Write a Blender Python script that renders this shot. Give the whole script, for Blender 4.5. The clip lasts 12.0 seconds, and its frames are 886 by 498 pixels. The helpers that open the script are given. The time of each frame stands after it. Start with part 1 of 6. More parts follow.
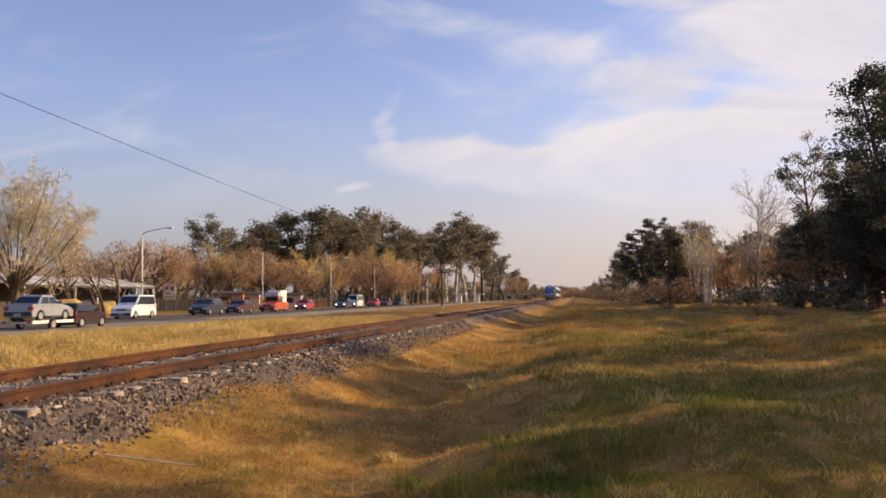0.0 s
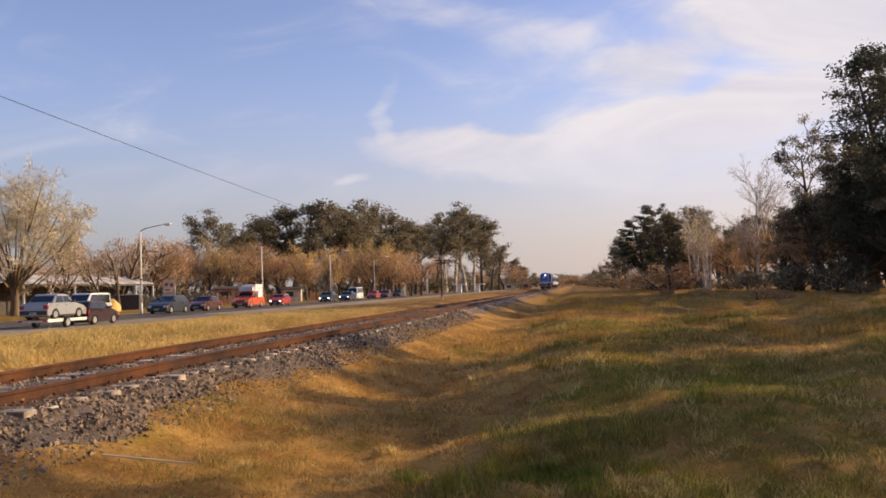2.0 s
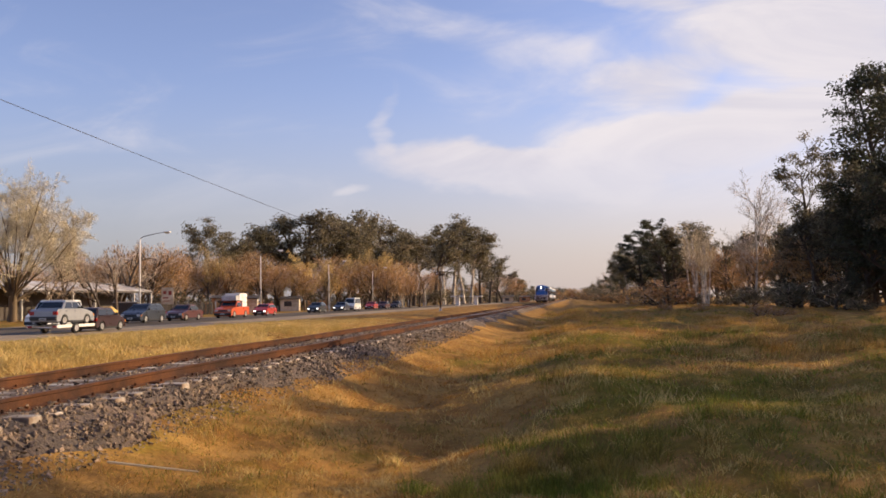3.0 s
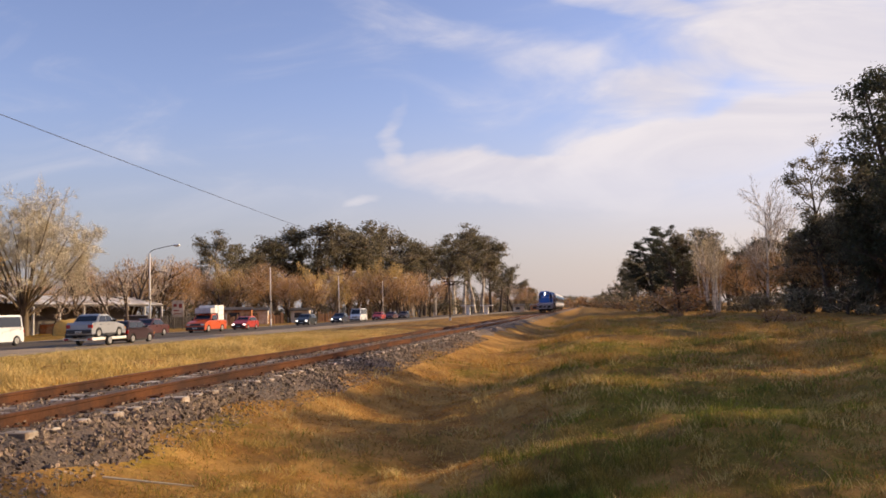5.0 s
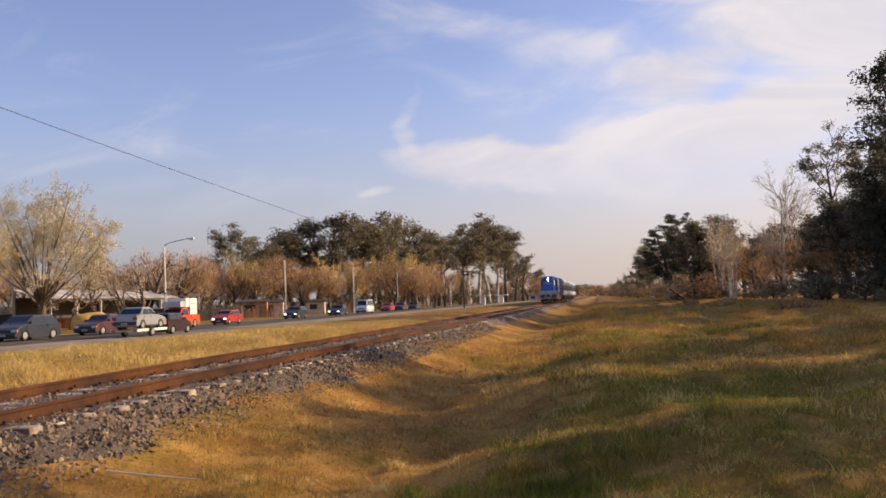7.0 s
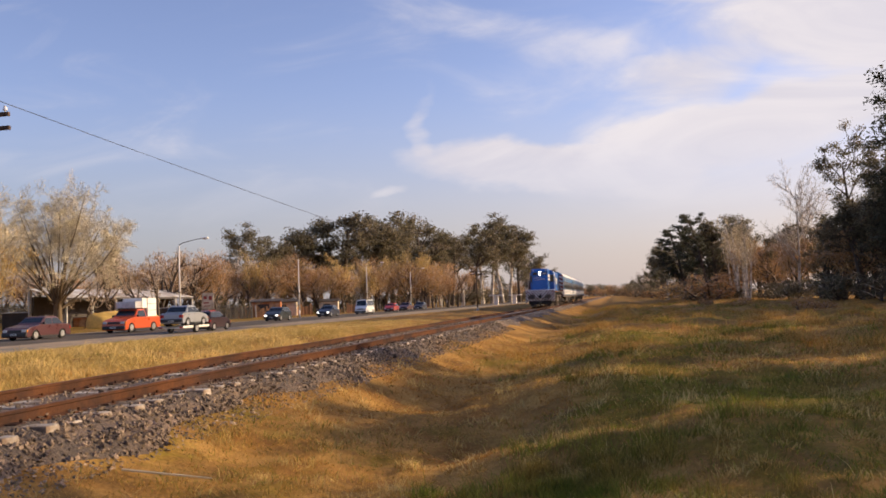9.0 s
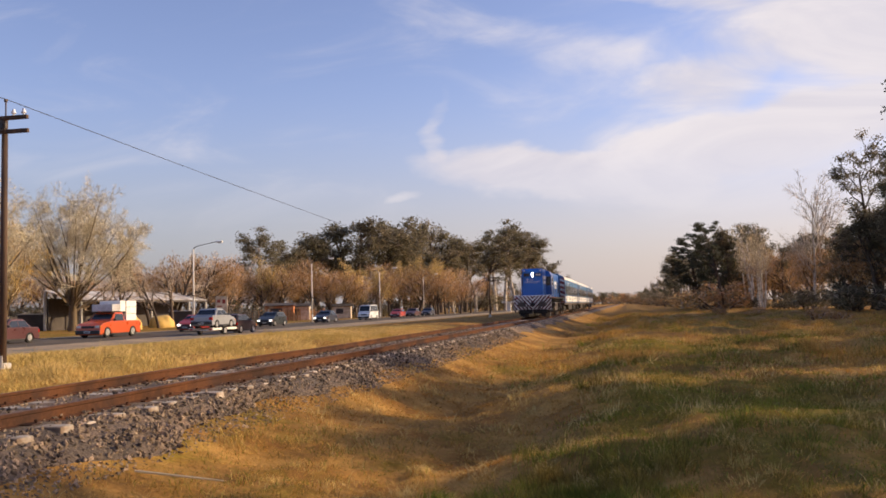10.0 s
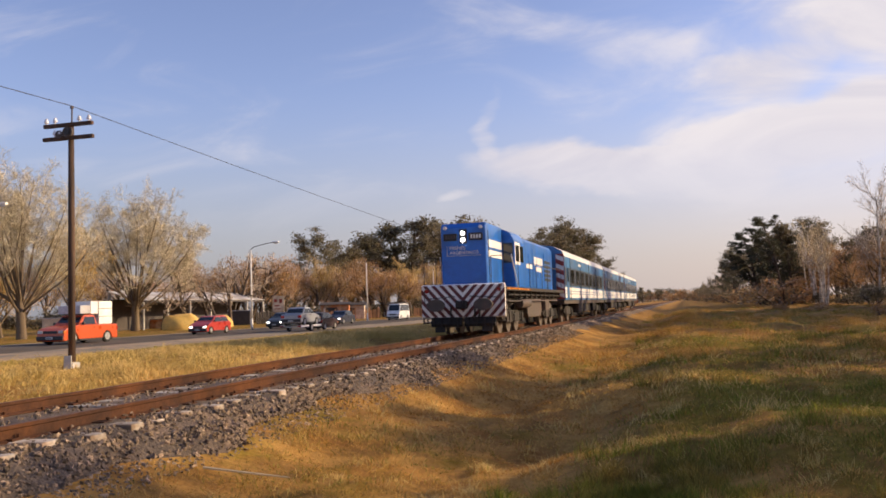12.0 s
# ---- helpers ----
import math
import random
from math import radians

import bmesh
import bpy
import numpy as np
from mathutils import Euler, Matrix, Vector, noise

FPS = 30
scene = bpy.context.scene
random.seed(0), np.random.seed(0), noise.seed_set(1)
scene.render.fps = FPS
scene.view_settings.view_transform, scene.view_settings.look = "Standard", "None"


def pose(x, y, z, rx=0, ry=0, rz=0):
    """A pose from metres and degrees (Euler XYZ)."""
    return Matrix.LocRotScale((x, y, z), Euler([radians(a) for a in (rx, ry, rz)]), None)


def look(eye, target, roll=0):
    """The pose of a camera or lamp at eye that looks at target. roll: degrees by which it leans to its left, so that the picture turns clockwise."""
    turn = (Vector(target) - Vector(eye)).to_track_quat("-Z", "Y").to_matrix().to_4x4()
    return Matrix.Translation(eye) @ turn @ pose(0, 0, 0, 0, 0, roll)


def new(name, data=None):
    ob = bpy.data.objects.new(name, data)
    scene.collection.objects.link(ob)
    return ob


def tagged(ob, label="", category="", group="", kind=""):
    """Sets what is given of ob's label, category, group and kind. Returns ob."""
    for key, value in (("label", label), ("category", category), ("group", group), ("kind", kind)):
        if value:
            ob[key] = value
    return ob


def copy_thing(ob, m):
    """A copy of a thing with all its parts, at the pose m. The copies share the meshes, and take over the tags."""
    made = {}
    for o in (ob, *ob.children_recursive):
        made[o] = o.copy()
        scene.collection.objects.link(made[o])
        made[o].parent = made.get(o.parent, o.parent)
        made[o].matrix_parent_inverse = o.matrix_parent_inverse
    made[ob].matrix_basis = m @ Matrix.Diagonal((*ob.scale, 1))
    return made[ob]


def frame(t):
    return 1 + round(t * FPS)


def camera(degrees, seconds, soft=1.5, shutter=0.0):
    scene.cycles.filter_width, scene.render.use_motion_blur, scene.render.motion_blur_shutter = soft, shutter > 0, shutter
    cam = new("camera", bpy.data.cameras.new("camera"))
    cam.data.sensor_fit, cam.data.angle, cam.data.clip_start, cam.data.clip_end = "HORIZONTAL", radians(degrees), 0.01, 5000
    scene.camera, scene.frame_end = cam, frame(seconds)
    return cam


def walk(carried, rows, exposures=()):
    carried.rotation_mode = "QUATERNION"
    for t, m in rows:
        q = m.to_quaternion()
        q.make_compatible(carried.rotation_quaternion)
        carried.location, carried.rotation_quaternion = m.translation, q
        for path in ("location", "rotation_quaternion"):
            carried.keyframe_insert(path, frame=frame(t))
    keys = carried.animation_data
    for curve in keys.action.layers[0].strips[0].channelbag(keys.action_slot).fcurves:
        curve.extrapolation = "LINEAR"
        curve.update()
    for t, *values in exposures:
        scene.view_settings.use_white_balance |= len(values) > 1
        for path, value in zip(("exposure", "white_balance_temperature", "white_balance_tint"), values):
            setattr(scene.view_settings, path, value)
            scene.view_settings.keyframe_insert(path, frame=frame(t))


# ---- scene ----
cam = camera(54, 12.0, soft=1.7)
PATH = [
    (0.0, pose(-0.161, -0.126, 1.574, 93.19, 0.45, 8.67)),
    (0.5, pose(-0.163, -0.122, 1.587, 93.82, 0.50, 8.63)),
    (1.0, pose(-0.128, -0.126, 1.596, 93.65, 1.05, 8.28)),
    (1.5, pose(-0.079, -0.102, 1.580, 93.94, 1.47, 8.34)),
    (2.0, pose(-0.123, -0.062, 1.587, 92.57, 1.66, 8.68)),
    (2.5, pose(-0.170, -0.078, 1.589, 93.77, 1.60, 8.05)),
    (3.0, pose(-0.227, -0.082, 1.583, 93.35, 0.85, 8.53)),
    (3.5, pose(-0.213, -0.056, 1.584, 93.63, 1.32, 8.88)),
    (5.5, pose(-0.008, -0.030, 1.599, 94.01, 1.65, 9.59)),
    (6.0, pose(0.034, -0.007, 1.602, 93.48, 2.04, 10.52)),
    (6.5, pose(0.072, 0.030, 1.605, 93.28, 1.63, 10.87)),
    (7.0, pose(0.091, 0.021, 1.604, 93.37, 2.12, 10.29)),
    (9.0, pose(0.071, 0.035, 1.604, 93.39, 2.00, 11.15)),
    (9.5, pose(0.073, 0.018, 1.608, 93.50, 1.64, 11.53)),
    (10.0, pose(0.065, 0.027, 1.599, 93.81, 1.37, 11.98)),
    (10.5, pose(0.063, 0.030, 1.604, 93.83, 1.30, 12.14)),
    (11.0, pose(0.041, 0.059, 1.602, 94.25, 1.48, 12.53)),
    (11.5, pose(0.021, 0.074, 1.593, 94.17, 1.78, 13.78)),
    (12.0, pose(0.000, 0.000, 1.600, 93.78, 1.79, 15.51)),
]
walk(cam, PATH, exposures=[(0.0, 0.2), (12.0, 0.2)])

# ---- world, sun ----
SUN_AZ, SUN_EL = 24.0, 19.5        # degrees from +x towards +y, and above the horizon


def sky_world():
    world = bpy.data.worlds.new("sky")
    scene.world = world
    world.use_nodes = True
    nt = world.node_tree
    nt.nodes.clear()
    N, L = nt.nodes.new, nt.links.new
    out, bg, sky = N("ShaderNodeOutputWorld"), N("ShaderNodeBackground"), N("ShaderNodeTexSky")
    sky.sky_type, sky.sun_disc = "NISHITA", False
    sky.sun_elevation, sky.sun_rotation = radians(SUN_EL), radians(90 - SUN_AZ)
    sky.air_density, sky.dust_density, sky.ozone_density = 1.0, 1.0, 2.0
    co = N("ShaderNodeTexCoord")

    def math_node(op, a, b=None, c=None):
        n = N("ShaderNodeMath")
        n.operation = op
        for i, v in enumerate((a, b, c)):
            if v is None:
                continue
            if isinstance(v, (int, float)):
                n.inputs[i].default_value = v
            else:
                L(v, n.inputs[i])
        return n.outputs[0]

    def ramp(v, lo, hi):
        n = N("ShaderNodeMapRange")
        n.interpolation_type = "SMOOTHSTEP"
        n.inputs["From Min"].default_value, n.inputs["From Max"].default_value = lo, hi
        L(v, n.inputs["Value"])
        return n.outputs[0]

    sep = N("ShaderNodeSeparateXYZ")
    L(co.outputs["Generated"], sep.inputs[0])
    # a flat layer of cirrus far overhead: the direction divided by its height
    up = math_node("MAXIMUM", sep.outputs[2], 0.015)
    az = math_node("DIVIDE", sep.outputs[0], math_node("MAXIMUM", sep.outputs[1], 0.05))
    el = math_node("DIVIDE", sep.outputs[2], math_node("MAXIMUM", sep.outputs[1], 0.05))
    comb = N("ShaderNodeCombineXYZ")
    L(az, comb.inputs[0])
    L(el, comb.inputs[1])

    def noise_tex(scale, detail, rough, stretch, turn, dist=0.0):
        mp = N("ShaderNodeMapping")
        mp.inputs["Scale"].default_value = stretch
        mp.inputs["Rotation"].default_value = (0, 0, radians(turn))
        L(comb.outputs[0], mp.inputs[0])
        n = N("ShaderNodeTexNoise")
        n.inputs["Scale"].default_value, n.inputs["Detail"].default_value = scale, detail
        n.inputs["Roughness"].default_value, n.inputs["Distortion"].default_value = rough, dist
        L(mp.outputs[0], n.inputs["Vector"])
        return n.outputs[0]

    def blob(az, el, cx, cy, rx, ry, turn):
        ca, sa = math.cos(radians(turn)), math.sin(radians(turn))
        dx, dy = math_node("SUBTRACT", az, cx), math_node("SUBTRACT", el, cy)
        u = math_node("DIVIDE", math_node("ADD", math_node("MULTIPLY", dx, ca), math_node("MULTIPLY", dy, sa)), rx)
        v = math_node("DIVIDE", math_node("SUBTRACT", math_node("MULTIPLY", dy, ca), math_node("MULTIPLY", dx, sa)), ry)
        d = math_node("ADD", math_node("MULTIPLY", u, u), math_node("MULTIPLY", v, v))
        return math_node("SUBTRACT", 1.0, math_node("MINIMUM", d, 1.0))

    # the shapes are drawn out and frayed by a slow noise
    warp_a, warp_b = noise_tex(3.4, 5, 0.6, (0.7, 1.5, 1), 20), noise_tex(4.1, 5, 0.6, (0.8, 1.6, 1), -35)
    az = math_node("ADD", az, math_node("MULTIPLY", math_node("SUBTRACT", warp_a, 0.5), 0.20))
    el = math_node("ADD", el, math_node("MULTIPLY", math_node("SUBTRACT", warp_b, 0.5), 0.085))
    wisps = noise_tex(6.0, 8, 0.58, (0.6, 1.8, 1), 14, 0.9)
    broad = noise_tex(2.2, 4, 0.5, (0.6, 1.4, 1), 8, 0.3)
    total = None
    for b in CLOUDS:
        s = blob(az, el, *b[:5])
        s = math_node("MULTIPLY", s, b[5])
        total = s if total is None else math_node("ADD", total, s)
    fine = math_node("SUBTRACT", math_node("MULTIPLY", wisps, 1.5), 0.75)
    total = math_node("ADD", total, math_node("MULTIPLY", fine, 1.0))
    total = math_node("ADD", total, math_node("MULTIPLY", math_node("SUBTRACT", broad, 0.5), 0.5))
    mask = math_node("MULTIPLY", ramp(total, -0.05, 1.05), 0.95)
    mask = math_node("MULTIPLY", mask, ramp(sep.outputs[1], 0.1, 0.45))
    cloud = N("ShaderNodeMix")
    cloud.data_type = "RGBA"
    cloud.inputs[6].default_value, cloud.inputs[7].default_value = CLOUD_SHADE, CLOUD_LIT
    L(ramp(wisps, 0.35, 0.65), cloud.inputs[0])
    # haze near the horizon
    haze = math_node("SUBTRACT", 1.0, ramp(sep.outputs[2], -0.03, 0.26))
    tint = N("ShaderNodeMix")
    tint.data_type, tint.blend_type = "RGBA", "MIX"
    scale = N("ShaderNodeVectorMath")
    scale.operation = "MULTIPLY"
    scale.inputs[1].default_value = SKY_GAIN
    L(sky.outputs[0], scale.inputs[0])
    L(math_node("MULTIPLY", haze, 0.92), tint.inputs[0])
    L(scale.outputs[0], tint.inputs[6])
    # the haze is warmer and brighter towards the sun's side
    side = N("ShaderNodeMix")
    side.data_type = "RGBA"
    side.inputs[6].default_value, side.inputs[7].default_value = HAZE_AWAY, HAZE
    L(ramp(sep.outputs[0], -0.75, 0.25), side.inputs[0])
    L(side.outputs[2], tint.inputs[7])
    mix = N("ShaderNodeMix")
    mix.data_type = "RGBA"
    L(math_node("MULTIPLY", mask, ramp(sep.outputs[2], 0.04, 0.19)), mix.inputs[0])
    L(tint.outputs[2], mix.inputs[6])
    L(cloud.outputs[2], mix.inputs[7])
    L(mix.outputs[2], bg.inputs[0])
    bg.inputs[1].default_value = SKY_STRENGTH
    L(bg.outputs[0], out.inputs[0])


SKY_STRENGTH = 0.10
SKY_GAIN = (1.70, 1.42, 1.64)
CLOUD_LIT, CLOUD_SHADE = (7.7, 7.1, 7.2, 1), (6.4, 6.0, 6.5, 1)
HAZE, HAZE_AWAY = (5.9, 4.95, 4.6, 1), (2.8, 2.9, 3.3, 1)
# centre and radii as tangents of the direction, turn in degrees, density
CLOUDS = [
    (-0.125, 0.160, 0.115, 0.036, -9, 1.35), (-0.03, 0.142, 0.15, 0.034, -10, 1.0), (0.096, 0.168, 0.19, 0.045, 7, 1.1), (-0.206, 0.213, 0.014, 0.045, 15, 0.5), (-0.232, 0.129, 0.026, 0.010, 8, 0.6),
    (-0.118, 0.307, 0.19, 0.030, -16, 0.36), (0.05, 0.345, 0.10, 0.02, -8, 0.6), (0.083, 0.240, 0.09, 0.032, 6, 0.65), (0.27, 0.300, 0.23, 0.075, -5, 1.15), (0.20, 0.195, 0.34, 0.03, 4, 0.6),
    (0.17, 0.075, 0.36, 0.085, 0, 0.7), (0.12, 0.235, 0.34, 0.07, 0, 0.3), (0.36, 0.17, 0.26, 0.10, 0, 0.6), (0.75, 0.3, 0.4, 0.3, 0, 0.7),
]
sky_world()
lamp = bpy.data.lights.new("sun", "SUN")
lamp.energy, lamp.angle, lamp.color = 5.0, radians(0.6), (1.0, 0.75, 0.45)
sun = new("sun", lamp)
_s = Vector((math.cos(radians(SUN_EL)) * math.cos(radians(SUN_AZ)), math.cos(radians(SUN_EL)) * math.sin(radians(SUN_AZ)), math.sin(radians(SUN_EL))))
sun.matrix_world = look(_s * 50, (0, 0, 0))

# ---- materials ----
def material(name, base, rough=0.7, metal=0.0, vary=0.25, scale=3.0, fine=40.0, bump=0.0, tint=None, tint_scale=0.6, tint_lo=0.45, tint_hi=0.6,
             island=0.0, rand=0.0, trans=0.0, world_space=False, spec=0.5, coat=0.0, emission=None, strength=0.0, stretch=(1, 1, 1), green_cover=None):
    """A surface with two scales of variation, an optional second colour in patches, and fine relief."""
    m = bpy.data.materials.new(name)
    m.use_nodes = True
    nt = m.node_tree
    N, L = nt.nodes.new, nt.links.new
    b = nt.nodes["Principled BSDF"]
    b.inputs["Roughness"].default_value, b.inputs["Metallic"].default_value = rough, metal
    b.inputs["Specular IOR Level"].default_value, b.inputs["Coat Weight"].default_value = spec, coat
    if world_space:
        co = N("ShaderNodeNewGeometry").outputs["Position"]
    else:
        co = N("ShaderNodeTexCoord").outputs["Object"]
    mp = N("ShaderNodeMapping")
    mp.inputs["Scale"].default_value = stretch
    L(co, mp.inputs[0])
    co = mp.outputs[0]

    def tex(s, d=5, r=0.6):
        n = N("ShaderNodeTexNoise")
        n.inputs["Scale"].default_value, n.inputs["Detail"].default_value, n.inputs["Roughness"].default_value = s, d, r
        L(co, n.inputs["Vector"])
        return n.outputs[0]

    def to_range(v, lo, hi, a, z):
        n = N("ShaderNodeMapRange")
        for k, q in zip(("From Min", "From Max", "To Min", "To Max"), (lo, hi, a, z)):
            n.inputs[k].default_value = q
        L(v, n.inputs["Value"])
        return n.outputs[0]

    def mul(a, c):
        n = N("ShaderNodeMath")
        n.operation = "MULTIPLY"
        L(a, n.inputs[0])
        L(c, n.inputs[1])
        return n.outputs[0]

    big, small = tex(scale), tex(fine, 3)
    v = mul(to_range(big, 0.3, 0.7, 1 - vary, 1 + vary), to_range(small, 0.3, 0.7, 1 - vary * 0.6, 1 + vary * 0.6))
    if island:
        v = mul(v, to_range(N("ShaderNodeNewGeometry").outputs["Random Per Island"], 0, 1, 1 - island, 1 + island))
    if rand:
        v = mul(v, to_range(N("ShaderNodeObjectInfo").outputs["Random"], 0, 1, 1 - rand, 1 + rand))
    col = N("ShaderNodeMix")
    col.data_type = "RGBA"
    col.inputs[6].default_value, col.inputs[7].default_value = (*base, 1), (*(tint or base), 1)
    if green_cover:
        at = N("ShaderNodeAttribute")
        at.attribute_name = "green_cover"
        gm = N("ShaderNodeMix")
        gm.data_type = "RGBA"
        gm.inputs[7].default_value = (*green_cover, 1)
        frayed = N("ShaderNodeMath")
        L(at.outputs["Fac"], frayed.inputs[0])
        L(to_range(tex(1.6, 6, 0.7), 0.3, 0.7, -0.38, 0.38), frayed.inputs[1])
        L(to_range(frayed.outputs[0], 0.25, 0.75, 0, 0.9), gm.inputs[0])
    if tint:
        L(to_range(tex(tint_scale, 6, 0.65), tint_lo, tint_hi, 0, 1), col.inputs[0])
    sc = N("ShaderNodeVectorMath")
    sc.operation = "SCALE"
    if green_cover:
        L(col.outputs[2], gm.inputs[6])
    L((gm if green_cover else col).outputs[2], sc.inputs[0])
    L(v, sc.inputs["Scale"])
    L(sc.outputs[0], b.inputs["Base Color"])
    L(to_range(big, 0.3, 0.7, max(0.03, rough - 0.08), min(1, rough + 0.08)), b.inputs["Roughness"])
    if bump:
        bp = N("ShaderNodeBump")
        bp.inputs["Strength"].default_value, bp.inputs["Distance"].default_value = 0.8, bump
        L(small, bp.inputs["Height"])
        L(bp.outputs[0], b.inputs["Normal"])
    if trans:
        tl, mx = N("ShaderNodeBsdfTranslucent"), N("ShaderNodeMixShader")
        L(sc.outputs[0], tl.inputs[0])
        mx.inputs[0].default_value = trans
        L(b.outputs[0], mx.inputs[1])
        L(tl.outputs[0], mx.inputs[2])
        L(mx.outputs[0], nt.nodes["Material Output"].inputs[0])
    if emission:
        b.inputs["Emission Color"].default_value, b.inputs["Emission Strength"].default_value = (*emission, 1), strength
    return m


